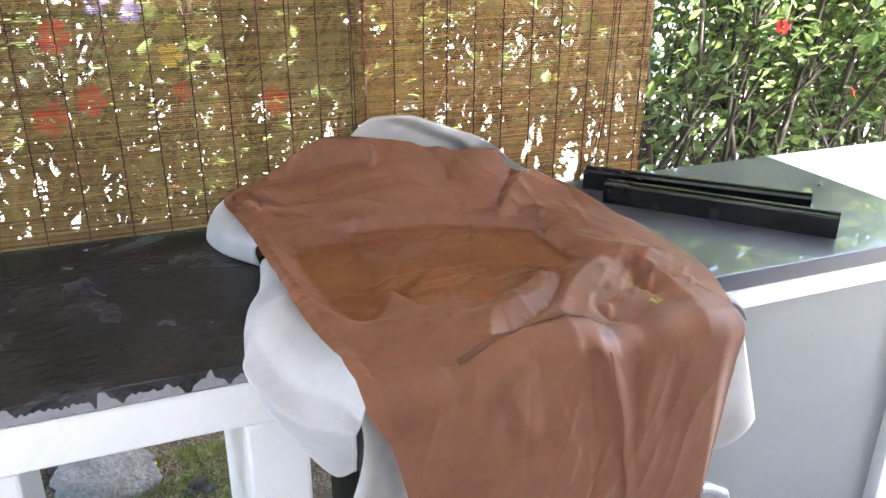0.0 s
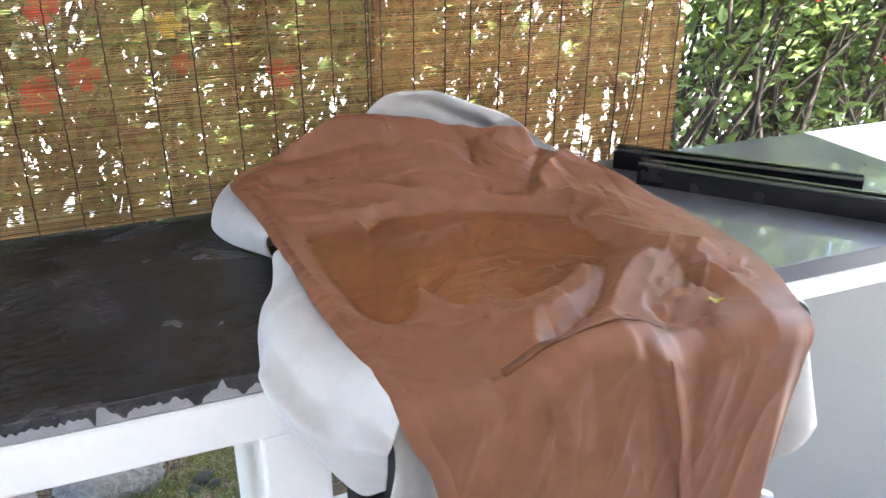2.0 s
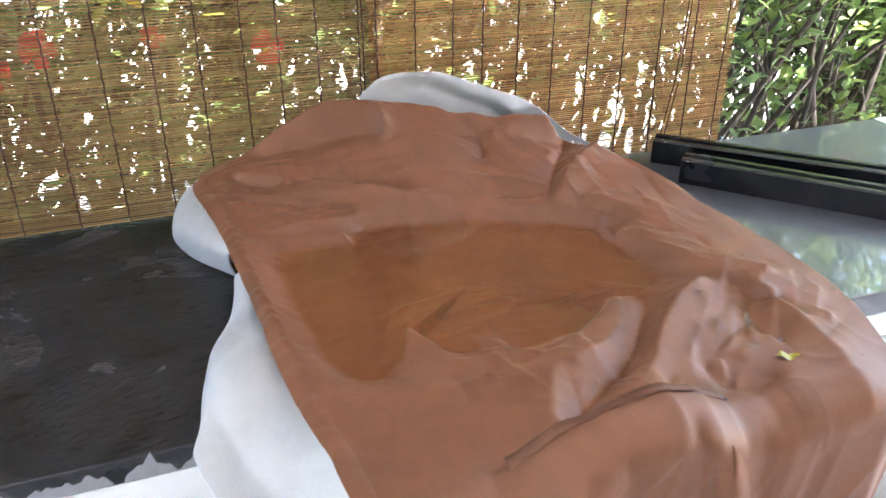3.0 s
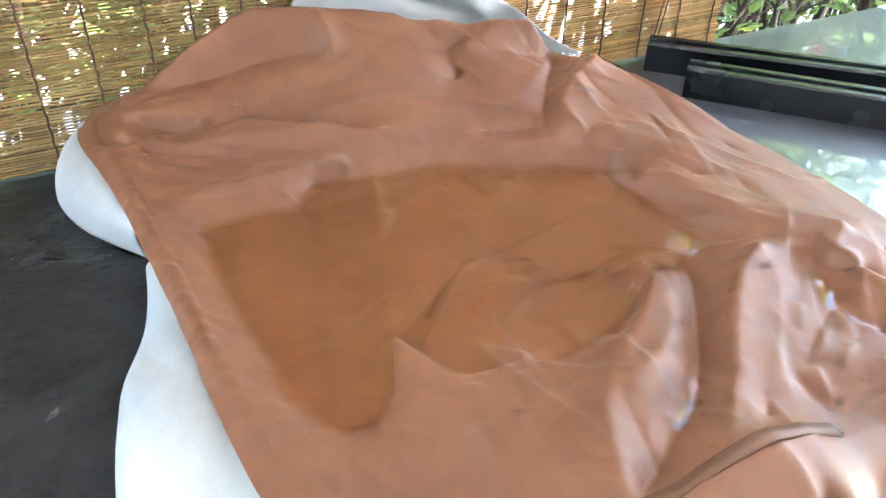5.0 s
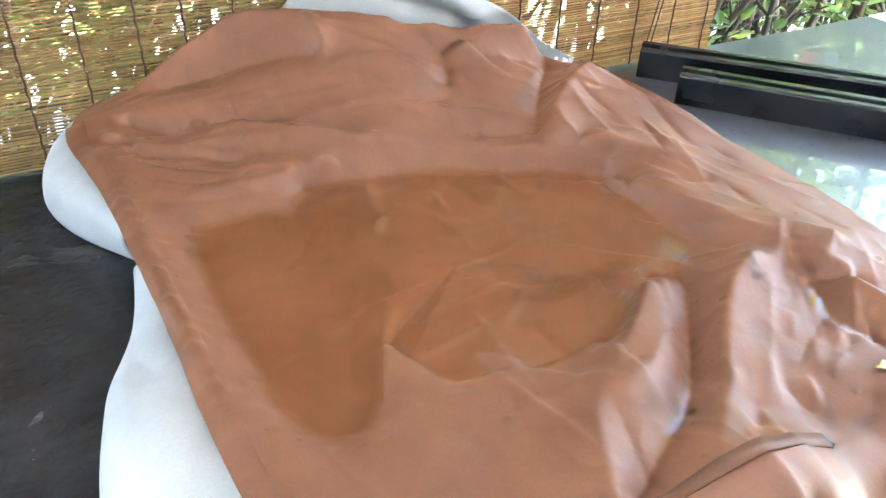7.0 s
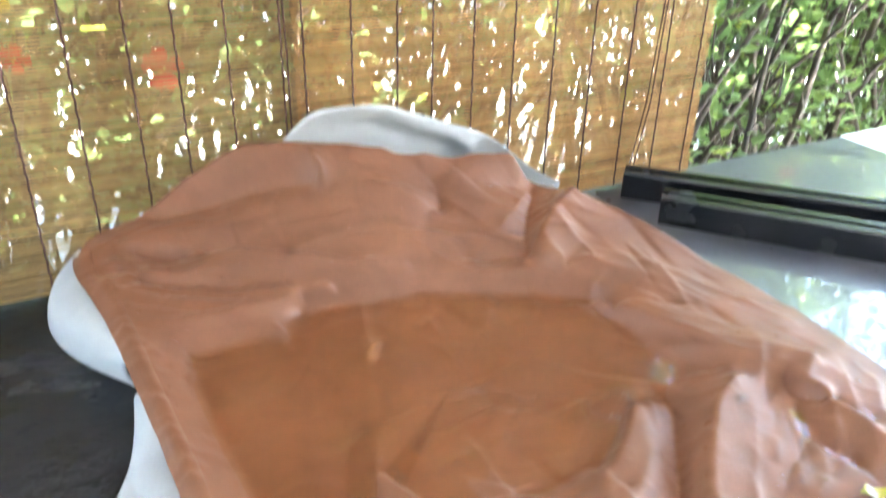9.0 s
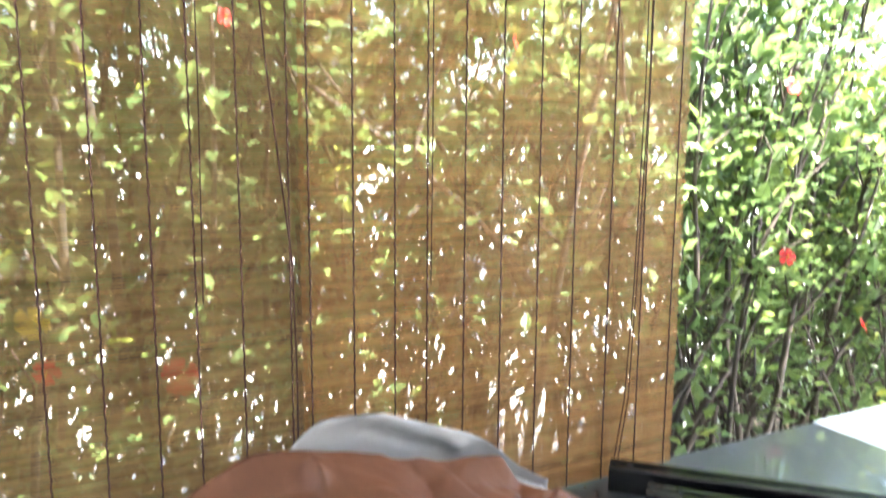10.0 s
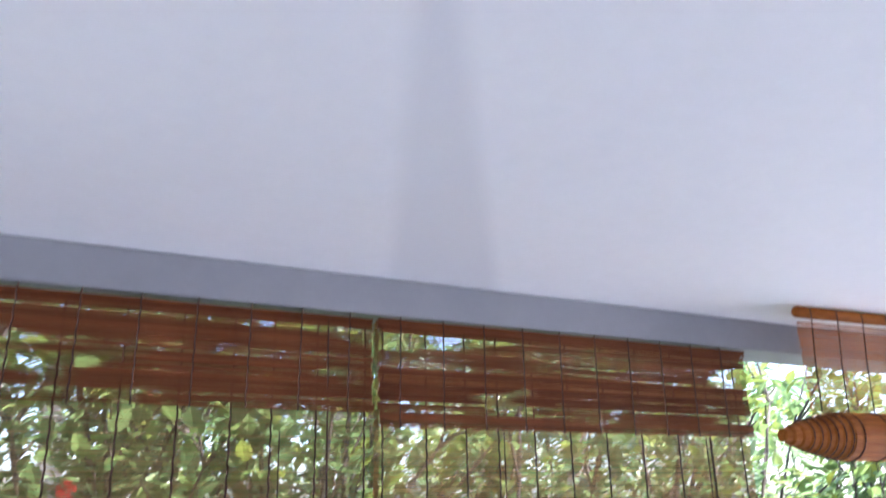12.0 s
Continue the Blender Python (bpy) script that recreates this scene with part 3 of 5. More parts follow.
crease((0.764, 1.038, 0.960), (0.734, 0.997, 0.954), (0.718, 0.956, 0.952), (0.725, 0.921, 0.954))  # hollow past the second ridge
crease((0.337, 1.346, 0.936), (0.336, 1.271, 0.932), (0.334, 1.199, 0.930))  # bed crease
crease((0.471, 1.347, 0.938), (0.422, 1.260, 0.935), (0.376, 1.174, 0.937), (0.346, 1.106, 0.944))  # bed ridge
crease((0.348, 1.095, 0.945), (0.357, 1.070, 0.946), (0.365, 1.044, 0.946))  # bed ridge, far side
crease((0.355, 1.194, 0.930), (0.321, 1.122, 0.930), (0.304, 1.065, 0.936))  # bed trough
crease((0.499, 1.233, 0.930), (0.497, 1.156, 0.924), (0.548, 1.132, 0.924), (0.607, 1.138, 0.930))  # bed deep
crease((0.367, 1.036, 0.946), (0.410, 1.027, 0.946), (0.477, 1.044, 0.940), (0.560, 1.093, 0.934))  # bed slope
crease((0.306, 1.000, 0.952), (0.340, 0.972, 0.952), (0.390, 0.976, 0.954), (0.446, 0.983, 0.954), (0.488, 1.004, 0.950))  # front lip of the bed
crease((0.242, 1.199, 0.938), (0.282, 1.213, 0.934), (0.330, 1.204, 0.931))  # left bed crease
crease((0.379, 1.019, 0.950), (0.363, 0.981, 0.950), (0.361, 0.941, 0.950), (0.341, 0.921, 0.952))  # front trough
crease((0.222, 1.100, 0.952), (0.228, 1.050, 0.957), (0.234, 1.000, 0.960), (0.232, 0.960, 0.962))  # diagonal to the hem
crease((0.610, 0.905, 0.956), (0.615, 0.875, 0.952), (0.642, 0.863, 0.953), (0.670, 0.868, 0.956))  # pool hollow
crease((0.649, 0.975, 0.969), (0.635, 0.925, 0.965), (0.667, 0.909, 0.963), (0.714, 0.926, 0.965))  # ridge above the pool
crease((0.618, 0.975, 0.974), (0.562, 0.927, 0.970), (0.530, 0.895, 0.974))  # facet to the strap
crease((0.702, 0.878, 0.964), (0.657, 0.818, 0.962), (0.611, 0.775, 0.955))  # far front ridge
crease((0.763, 1.051, 0.976), (0.768, 0.961, 0.974), (0.757, 0.872, 0.972), (0.736, 0.810, 0.964))  # rim shoulder
crease((0.739, 1.022, 0.958), (0.766, 0.989, 0.960), (0.778, 0.947, 0.962))  # dip by the rim
# folds of the hanging front
pleat((0.20, 0.35, 0.0), (0.86, 0.35, 0.0))
pleat((0.358, 1.022, 0.000), (0.387, 0.979, -0.008), (0.383, 0.945, -0.010), (0.362, 0.927, -0.009), (0.336, 0.920, -0.002))  # fold under the strap tip
pleat((0.321, 1.024, 0.006), (0.360, 0.979, 0.009), (0.358, 0.943, 0.008), (0.324, 0.916, 0.006))  # ridge above that fold
pleat((0.445, 1.001, 0.014), (0.438, 0.966, 0.014), (0.444, 0.927, 0.008))  # bright pull below the strap
pleat((0.409, 0.966, 0.006), (0.417, 0.919, 0.014), (0.435, 0.874, 0.016), (0.458, 0.842, 0.004))  # pointed ridge
pleat((0.400, 0.958, -0.002), (0.405, 0.907, -0.006), (0.423, 0.845, -0.008))  # valley beside it
pleat((0.458, 0.961, -0.002), (0.468, 0.905, -0.004), (0.479, 0.836, -0.006))  # valley on its far side
pleat((0.483, 0.962, 0.004), (0.518, 0.968, 0.008), (0.516, 0.991, 0.008))  # round fold
pleat((0.543, 0.970, 0.010), (0.576, 0.911, 0.012), (0.595, 0.851, 0.012), (0.612, 0.766, 0.012))  # flap edge
pleat((0.535, 0.971, 0.000), (0.567, 0.909, -0.008), (0.585, 0.854, -0.008), (0.603, 0.769, -0.006))  # under the flap
pleat((0.647, 0.968, 0.012), (0.652, 0.911, 0.014), (0.640, 0.838, 0.010), (0.643, 0.756, 0.010))  # far pleat
pleat((0.619, 0.951, 0.000), (0.619, 0.887, -0.003), (0.624, 0.799, -0.003))  # far valley
pleat((0.773, 0.930, -0.004), (0.757, 0.858, 0.000), (0.737, 0.791, 0.004), (0.729, 0.727, 0.005))  # edge pleat
pleat((0.693, 0.941, 0.002), (0.685, 0.869, -0.006), (0.680, 0.791, -0.008))  # edge valley
pleat((0.215, 1.004, 0.002), (0.243, 0.979, 0.006), (0.256, 0.971, 0.000))  # left folds
pleat((0.231, 0.951, 0.004), (0.267, 0.933, 0.008), (0.311, 0.897, 0.005))  # left hem swell
pleat((0.401, 0.921, 0.002), (0.388, 0.860, 0.008), (0.398, 0.751, 0.010))  # low pleat
pleat((0.352, 0.932, 0.000), (0.336, 0.874, -0.005), (0.328, 0.772, -0.006))  # low valley
pleat((0.512, 0.828, 0.002), (0.530, 0.711, 0.004))  # low middle


def press(z, x0, y0, h, a, b, depth, near, far):
    """Adds one crisp crease from a to b to a solved sheet: steep on one side, gentle on the other."""
    reach = 3 * max(near, far)
    c0, c1 = int((min(a[0], b[0]) - reach - x0) / h), int((max(a[0], b[0]) + reach - x0) / h)
    r0, r1 = int((min(a[1], b[1]) - reach - y0) / h), int((max(a[1], b[1]) + reach - y0) / h)
    c0, r0, c1, r1 = max(c0, 0), max(r0, 0), min(c1, z.shape[1] - 1), min(r1, z.shape[0] - 1)
    if c1 <= c0 or r1 <= r0:
        return
    gx, gy = np.meshgrid(x0 + h * np.arange(c0, c1), y0 + h * np.arange(r0, r1))
    dx, dy = b[0] - a[0], b[1] - a[1]
    length = math.hypot(dx, dy)
    along = ((gx - a[0]) * dx + (gy - a[1]) * dy) / length**2
    side = ((gy - a[1]) * dx - (gx - a[0]) * dy) / length
    f = np.clip(along, 0, 1)
    d = np.hypot(gx - a[0] - f * dx, gy - a[1] - f * dy)
    fade = np.clip(4 * f * (1 - f), 0, 1)
    z[r0:r1, c0:c1] += depth * fade * np.exp(-d / np.where(side > 0, far, near))


def wrinkles(z, x0, y0, h, seed, count, area, way, size):
    r = random.Random(seed)
    for _ in range(count):
        u, w = r.uniform(area[0], area[1]), r.uniform(area[2], area[3])
        th, half = way(u, w) + r.gauss(0, 0.30), r.uniform(0.4, 1.0) ** 2 * size
        a, b = (u - half * math.cos(th), w - half * math.sin(th)), (u + half * math.cos(th), w + half * math.sin(th))
        press(z, x0, y0, h, a, b, r.choice((1, 1, -1)) * r.uniform(0.0015, 0.0045), 0.004, r.uniform(0.008, 0.022))


TOP = sheet_between(0.08, 0.95, 0.78, 1.64, 0.003, CREASES, 3, 0.3)
FRONT = sheet_between(0.15, 0.90, 0.34, 1.04, 0.004, PLEATS, 3, 0.0)
wrinkles(TOP, 0.08, 0.78, 0.003, 11, 70, (0.20, 0.74, 1.38, 1.58), lambda u, w: -0.15 - 0.7 * step(0.40, 0.75, u), 0.12)
wrinkles(TOP, 0.08, 0.78, 0.003, 12, 26, (0.36, 0.66, 1.08, 1.34), lambda u, w: 0.9 + 3 * noise.noise(Vector((u * 4, w * 4, 0))), 0.10)
wrinkles(TOP, 0.08, 0.78, 0.003, 13, 42, (0.40, 0.82, 0.87, 1.08), lambda u, w: 0.85 + 0.5 * step(0.75, 0.35, u), 0.10)
wrinkles(TOP, 0.08, 0.78, 0.003, 14, 46, (0.70, 0.86, 1.05, 1.42), lambda u, w: 1.9, 0.09)
wrinkles(TOP, 0.08, 0.78, 0.003, 15, 40, (0.15, 0.21, 0.88, 1.52), lambda u, w: 0.35, 0.03)
wrinkles(FRONT, 0.15, 0.34, 0.004, 16, 90, (0.28, 0.82, 0.45, 0.96), lambda u, w: 1.45 + 0.9 * (u - 0.55), 0.13)



@functools.lru_cache(maxsize=None)
def cloth_top(x, y):
    """Height of the brown sheet over the grill, at a place of the plan."""
    z = lookup(TOP, 0.08, 0.78, 0.003, x, y)
    wx, wy = x + 0.05 * noise.noise(Vector((x * 5, y * 5, 1.0))), y + 0.05 * noise.noise(Vector((x * 5, y * 5, 9.0)))
    short_crease = (1 - abs(noise.noise(Vector((wx * 17, wy * 14, 4.4))))) ** 6
    return z + 0.0012 * short_crease


SKIRT_L = [(0.40, 0.330), (0.60, 0.304), (0.764, 0.277), (0.885, 0.246), (0.95, 0.222)]
SKIRT_R = [(0.40, 0.795), (0.60, 0.806), (0.75, 0.808), (0.90, 0.810), (0.95, 0.818)]


def skirt(s, drop):
    """A place on the hanging front of the brown sheet; drop is the way down from the break."""
    x_top = curve(HEM, BREAK)[0] + (curve(RIGHT, BREAK)[0] - curve(HEM, BREAK)[0]) * s
    z_top = cloth_top(x_top, BREAK)
    bend = BEND
    if drop < bend * 1.5708:
        a = drop / bend
        y, z = BREAK - bend * math.sin(a), z_top - bend * (1 - math.cos(a))
    else:
        y, z = BREAK - bend, z_top - bend - (drop - bend * 1.5708)
    k = step(0.0, 0.12, drop)
    x = (1 - k) * x_top + k * (curve(SKIRT_L, z)[0] + (curve(SKIRT_R, z)[0] - curve(SKIRT_L, z)[0]) * s)
    depth = min(1.0, drop / 0.35)
    out = step(0.0, 0.05, drop) * (0.6 - 0.32 * step(0.56, 0.62, x)) * lookup(FRONT, 0.15, 0.34, 0.004, x, z)
    tight = Vector((x * 13 + 3 * drop, drop * 5 - 2 * x, 3.3))
    out += step(0.02, 0.15, drop) * 0.0022 * (1 - abs(noise.noise(tight))) ** 6
    out += 0.004 * depth * noise.noise(Vector((x * 6, drop * 2.2, 6.2)))
    y -= out
    y += 0.020 * depth * (1 - step(0.0, 0.10, s)) + 0.030 * depth * step(0.93, 1.0, s)
    return Vector((x, y, z))


def grid_faces(rows, cols):
    return [(r * cols + c, r * cols + c + 1, (r + 1) * cols + c + 1, (r + 1) * cols + c) for r in range(rows - 1) for c in range(cols - 1)]


def brown_cover():
    cols, top_rows, low_rows = 340, 330, 180
    verts = []
    for r in range(top_rows):
        f = r / (top_rows - 1)
        for c in range(cols):
            s = c / (cols - 1)
            yb = curve(BACK, s)[0]
            y = yb + (BREAK - yb) * f
            xl, xr = curve(HEM, y)[0], curve(RIGHT, y)[0]
            x = xl + (xr - xl) * s
            verts.append((x, y, cloth_top(x, y)))
    for r in range(1, low_rows):
        drop = 0.56 * r / (low_rows - 1)
        for c in range(cols):
            verts.append(skirt(c / (cols - 1), drop))
    thing = empty("grill_cover", (0.5, 1.2, 0.90))
    tagged(thing, "wrinkled wet brown fabric cover draped over a grill", "cover")
    inv = thing.matrix_basis.inverted()
    sheet = mesh_object("sheet", verts, grid_faces(top_rows + low_rows - 1, cols), BROWN, thing, smooth=True)
    sheet.matrix_parent_inverse = inv
    sol = sheet.modifiers.new("thickness", "SOLIDIFY")
    sol.thickness, sol.offset = 0.0012, -1
    # folded hem along the open edge, with its stitching
    v, f = [], []
    st = ([], [])
    line = []
    n = 150
    for i in range(n):
        y = 1.56 - (1.56 - BREAK) * i / (n - 1)
        x = curve(HEM, y)[0]
        line.append([(x + d, y, cloth_top(x + d, y) + 0.0018) for d in (-0.0015, 0.004, 0.011, 0.019, 0.0225)])
    for i in range(1, 70):
        drop = 0.5 * i / 69
        row = []
        for d in (-0.003, 0.008, 0.022, 0.036, 0.043):
            p = skirt(d, drop)
            row.append((p.x, p.y - 0.0018, p.z))
        line.append(row)
    for i, row in enumerate(line):
        pucker = 1 + 1.1 * noise.noise(Vector((i * 0.45, 0.5, 2.0)))
        lift = [0.0, 0.0012 * pucker, 0.0022 * pucker, 0.0012 * pucker, -0.0016]
        top = i < n
        for p, h in zip(row, lift):
            v.append((p[0], p[1] - (0 if top else h), p[2] + (h if top else 0)))
    f = grid_faces(len(line), 5)
    hem = mesh_object("hem", v, f, BROWN, thing, smooth=True)
    hem.matrix_parent_inverse = inv
    for i in range(len(line) - 1):
        a, b = Vector(line[i][3]), Vector(line[i + 1][3])
        lift = Vector((0, 0, 0.0016)) if i < n else Vector((0, -0.0016, 0))
        join(st, tube([a.lerp(b, 0.12) + lift, a.lerp(b, 0.72) + lift], 0.0009, 4))
    seam = mesh_object("stitching", st[0], st[1], THREAD, hem)
    seam.matrix_parent_inverse = inv
    st = ([], [])
    for i in range(90):
        y0, y1 = 1.15 + 0.0035 * i, 1.15 + 0.0035 * i + 0.0024
        x0, x1 = curve(RIGHT, y0)[0] - 0.016, curve(RIGHT, y1)[0] - 0.016
        join(st, tube([(x0, y0, cloth_top(x0, y0) + 0.0006), (x1, y1, cloth_top(x1, y1) + 0.0006)], 0.0007, 4))
    seam = mesh_object("side_stitching", st[0], st[1], THREAD, thing)
    seam.matrix_parent_inverse = inv
    # narrow tie strap lying over the front
    path = [(0.0, 0.360, 0.8515), (0.22, 0.405, 0.8525), (0.42, 0.447, 0.853), (0.70, 0.520, 0.854), (0.85, 0.556, 0.854), (1.0, 0.593, 0.852)]
    v = []
    for i in range(60):
        k = i / 59
        x, y = curve(path, k)
        x2, y2 = curve(path, min(1, k + 0.02))
        x1, y1 = curve(path, max(0, k - 0.02))
        t = Vector((x2 - x1, y2 - y1, 0)).normalized()
        side = Vector((-t.y, t.x, 0)) * 0.0060
        up = 0.0036 + 0.003 * abs(math.sin(k * 7)) * math.sin(k * math.pi)
        for e in (-1, 1):
            q = Vector((x, y, 0)) + side * e
            z = cloth_top(q.x, max(q.y, BREAK)) - BEND + math.sqrt(BEND**2 - max(0, BREAK - q.y) ** 2)
            v.append((q.x, q.y, z + up + 0.0015 * e))
    strap = mesh_object("tie_strap", v, grid_faces(60, 2), STRAP, thing, "narrow brown tie strap", smooth=True)
    strap.matrix_parent_inverse = inv
    edge = [(0.60, 0.617), (0.70, 0.617), (0.766, 0.610), (0.851, 0.594), (0.911, 0.577), (0.95, 0.566), (0.97, 0.560)]
    v = []
    for i in range(90):
        drop = 0.012 + 0.36 * i / 89
        for k in range(10):
            u = k / 9
            xe = curve(edge, skirt(0.6, drop).z)[0] + 0.002 * math.sin(i * 0.21)
            xl, xr = skirt(0.0, drop).x, skirt(1.0, drop).x
            p = skirt((xe + 0.055 * u - xl) / (xr - xl), drop)
            lift = -0.0010 + 0.0050 * (1 - u) ** 2 * step(0.0, 0.25, i / 89)
            v.append((p.x, p.y - lift, p.z + 0.3 * lift))
    flap = mesh_object("slit_flap", v, grid_faces(90, 10), BROWN, thing, "overlapping edge of the slit", smooth=True)
    flap.matrix_parent_inverse = inv
    s3 = flap.modifiers.new("thickness", "SOLIDIFY")
    s3.thickness, s3.offset = 0.0012, 0
    # Dark tube laid on the cloth as the shade inside the slit.
    v, f = tube([(0.575, 0.860, cloth_top(0.575, 0.860) + 0.001), (0.586, 0.854, cloth_top(0.586, 0.854) + 0.002), (0.598, 0.850, cloth_top(0.598, 0.850) + 0.001)], [0.0012, 0.0024, 0.0016], 8)
    slit_shade = mesh_object("slit_shade", v, f, DARK, thing, "dark tube standing in for shade in the strap's slit", smooth=True)
    slit_shade.matrix_parent_inverse = inv
    s2 = strap.modifiers.new("thickness", "SOLIDIFY")
    s2.thickness, s2.offset = 0.0018, 1
    return thing


brown_cover()


def ribbon_patch(rows_fn, na, nb):
    return [rows_fn(a / (na - 1), b / (nb - 1)) for a in range(na) for b in range(nb)], grid_faces(na, nb)


def bezier3(p, q, r, b):
    return p * (1 - b) ** 2 + q * 2 * b * (1 - b) + r * b * b


def grey_cover():
    thing = empty("lining_cover", (0.5, 1.2, 0.90))
    tagged(thing, "pale grey vinyl cover showing under the brown one", "cover")
    inv = thing.matrix_basis.inverted()

    def add(name, fn, na, nb, label=""):
        v, f = ribbon_patch(fn, na, nb)
        ob = mesh_object(name, v, f, GREY, thing, label, smooth=True)
        ob.matrix_parent_inverse = inv
        m = ob.modifiers.new("thickness", "SOLIDIFY")
        m.thickness, m.offset = 0.0015, 0
        return ob

    # flap that lies on the worktop
    out = [(0.0, 0.150, 1.606, 0.930), (0.18, 0.112, 1.598, 0.908), (0.42, 0.099, 1.545, 0.9035), (0.72, 0.122, 1.462, 0.9035), (1.0, 0.178, 1.375, 0.905)]

    def flap(a, b):
        y = 1.585 - 0.235 * a
        hx, hz = curve(HEM, y)
        top = Vector((hx + 0.02, y, hz - 0.006))
        end = Vector(curve(out, a))
        mid = Vector(((top.x + end.x) / 2 - 0.028, (top.y + end.y) / 2, top.z + 0.004))
        p = bezier3(top, mid, end, b)
        p.z += 0.004 * math.sin(a * 9 + b * 4) * b * (1 - b)
        return p

    add("flap", flap, 40, 20)

    low = [(0.0, 0.172, 1.325, 0.905), (0.14, 0.150, 1.240, 0.905), (0.30, 0.118, 1.160, 0.905), (0.46, 0.104, 1.080, 0.905), (0.58, 0.100, 1.020, 0.890), (0.70, 0.124, 0.985, 0.835), (0.82, 0.165, 0.965, 0.775), (0.92, 0.203, 0.945, 0.735), (1.0, 0.228, 0.915, 0.760)]
    mid_t = [(0.0, 0.160, 1.310, 0.955), (0.30, 0.128, 1.150, 0.965), (0.50, 0.104, 1.030, 0.965), (0.68, 0.106, 0.965, 0.915), (0.85, 0.150, 0.915, 0.860), (1.0, 0.205, 0.870, 0.850)]

    def drape(a, b):
        y = 1.295 - 0.435 * a
        hx, hz = curve(HEM, y)
        p = bezier3(Vector((hx + 0.030, y, hz - 0.009)), Vector(curve(mid_t, a)), Vector(curve(low, a)), b)
        w = b * (1 - b) * 4
        p.x += w * (0.010 * math.exp(-(((a - 0.36) / 0.06) ** 2)) + 0.006 * math.sin(a * 14))
        p.z += w * 0.004 * math.sin(a * 17 + 2 * b)
        tuck = ridge(a, b, ((0.30, 0.02), (0.33, 0.30), (0.30, 0.60)), 1.0, 0.030, 1.5, 1.3)
        under = ridge(a, b, ((0.52, 0.86), (0.70, 0.62), (0.86, 0.50), (0.98, 0.36)), 1.0, 0.05, 1.4, 2.4)
        p.x += 0.022 * tuck - 0.016 * under
        p.y -= 0.016 * under
        return p

    add("side_drape", drape, 140, 60)

    def curtain(a, b):
        z = 0.925 - 0.52 * b
        x = 0.30 - 0.11 * a + 0.02 * (1 - b) * a
        y = 0.872 + 0.030 * a + 0.028 * math.sin(a * 5.5 + 0.5) * b + 0.018 * math.sin(b * 4 + a * 3)
        x += 0.020 * b * (1 - a) - 0.012 * b * a + 0.030 * a * math.exp(-(((b - 0.2) / 0.18) ** 2))
        return Vector((x, y, z))

    add("front_curtain", curtain, 34, 30)

    top = [(0.30, 0.99), (0.395, 1.050), (0.425, 1.082), (0.47, 1.112), (0.555, 1.112), (0.62, 1.088), (0.68, 1.064), (0.75, 1.030), (0.80, 0.985), (0.88, 0.945), (0.93, 0.91)]

    def back(a, b):
        x = 0.36 + 0.48 * a
        zt = curve(top, x)[0]
        z = 0.906 + (zt - 0.906) * b
        y = 1.613 - 0.012 * b - 0.05 * step(0.78, 1.0, a)
        y -= 0.016 * ridge(a, b, ((0.30, 1.05), (0.45, 0.90), (0.75, 0.80)), 1.0, 0.05, 1.5, 2.0)
        y += 0.014 * ridge(a, b, ((0.34, 0.90), (0.50, 0.82), (0.70, 0.80)), 1.0, 0.04, 1.4, 1.5)
        return Vector((x, y, z + 0.003 * noise.noise(Vector((a * 9, b * 4, 1)))))

    add("back_fold", back, 60, 24)

    edge = [(0.86, 0.872), (0.95, 0.905), (1.00, 0.925), (1.07, 0.932), (1.14, 0.928), (1.20, 0.917), (1.27, 0.900), (1.31, 0.872), (1.39, 0.858), (1.46, 0.868), (1.52, 0.882), (1.60, 0.89)]

    def side(a, b):
        y = 0.87 + 0.72 * a
        xr = curve(RIGHT, y)[0] - 0.05
        xe = curve(edge, y)[0] - 0.012 * step(0.86, 0.95, y)
        zt = cloth_top(xr, min(y, 1.44)) - 0.008
        p = bezier3(Vector((xr, y, min(zt, 0.985))), Vector((xe - 0.012, y, 0.955)), Vector((xe, y, 0.905)), b)
        p.x += 0.004 * math.sin(a * 31) * b
        return p

    add("side_edge", side, 70, 16)

    def corner(a, b):
        p = Vector((0.800, 0.90, 0.925)).lerp(Vector((0.880, 0.885, 0.90)), a)
        q = Vector((0.790, 0.842, 0.695)).lerp(Vector((0.892, 0.838, 0.737)), a)
        r = p.lerp(q, b)
        r.y -= 0.022 * math.sin(a * 2.6 + 0.3) * b
        return r

    add("hanging_corner", corner, 16, 24)

    def corner_back(a, b):
        p = Vector((0.892, 0.840, 0.737)).lerp(Vector((0.815, 0.855, 0.690)), a)
        q = Vector((0.872, 0.93, 0.90)).lerp(Vector((0.80, 0.94, 0.90)), a)
        return p.lerp(q, b)

    add("hanging_corner_inside", corner_back, 10, 16)
    return thing


grey_cover()

# grill under the covers
grill = empty("grill", (0.53, 1.2, 0.02))
tagged(grill, "steel grill standing hidden under its covers", "grill")
ginv = grill.matrix_basis.inverted()
for nm, args, mt in (("body", (0.27, 0.80, 0.93, 1.50, 0.60, 0.875), DARK), ("cabinet", (0.30, 0.78, 0.95, 1.46, 0.10, 0.595), DARK), ("hood", (0.24, 0.72, 1.47, 1.57, 0.876, 0.955), DARK)):
    g = part(nm, box(*args, 0.012), mt, grill)
    g.matrix_parent_inverse = ginv
for x in (0.32, 0.74):
    for y in (0.98, 1.42):
        g = part("foot", box(x - 0.02, x + 0.02, y - 0.02, y + 0.02, 0.02, 0.105, 0.004), DARK, grill)
        g.matrix_parent_inverse = ginv
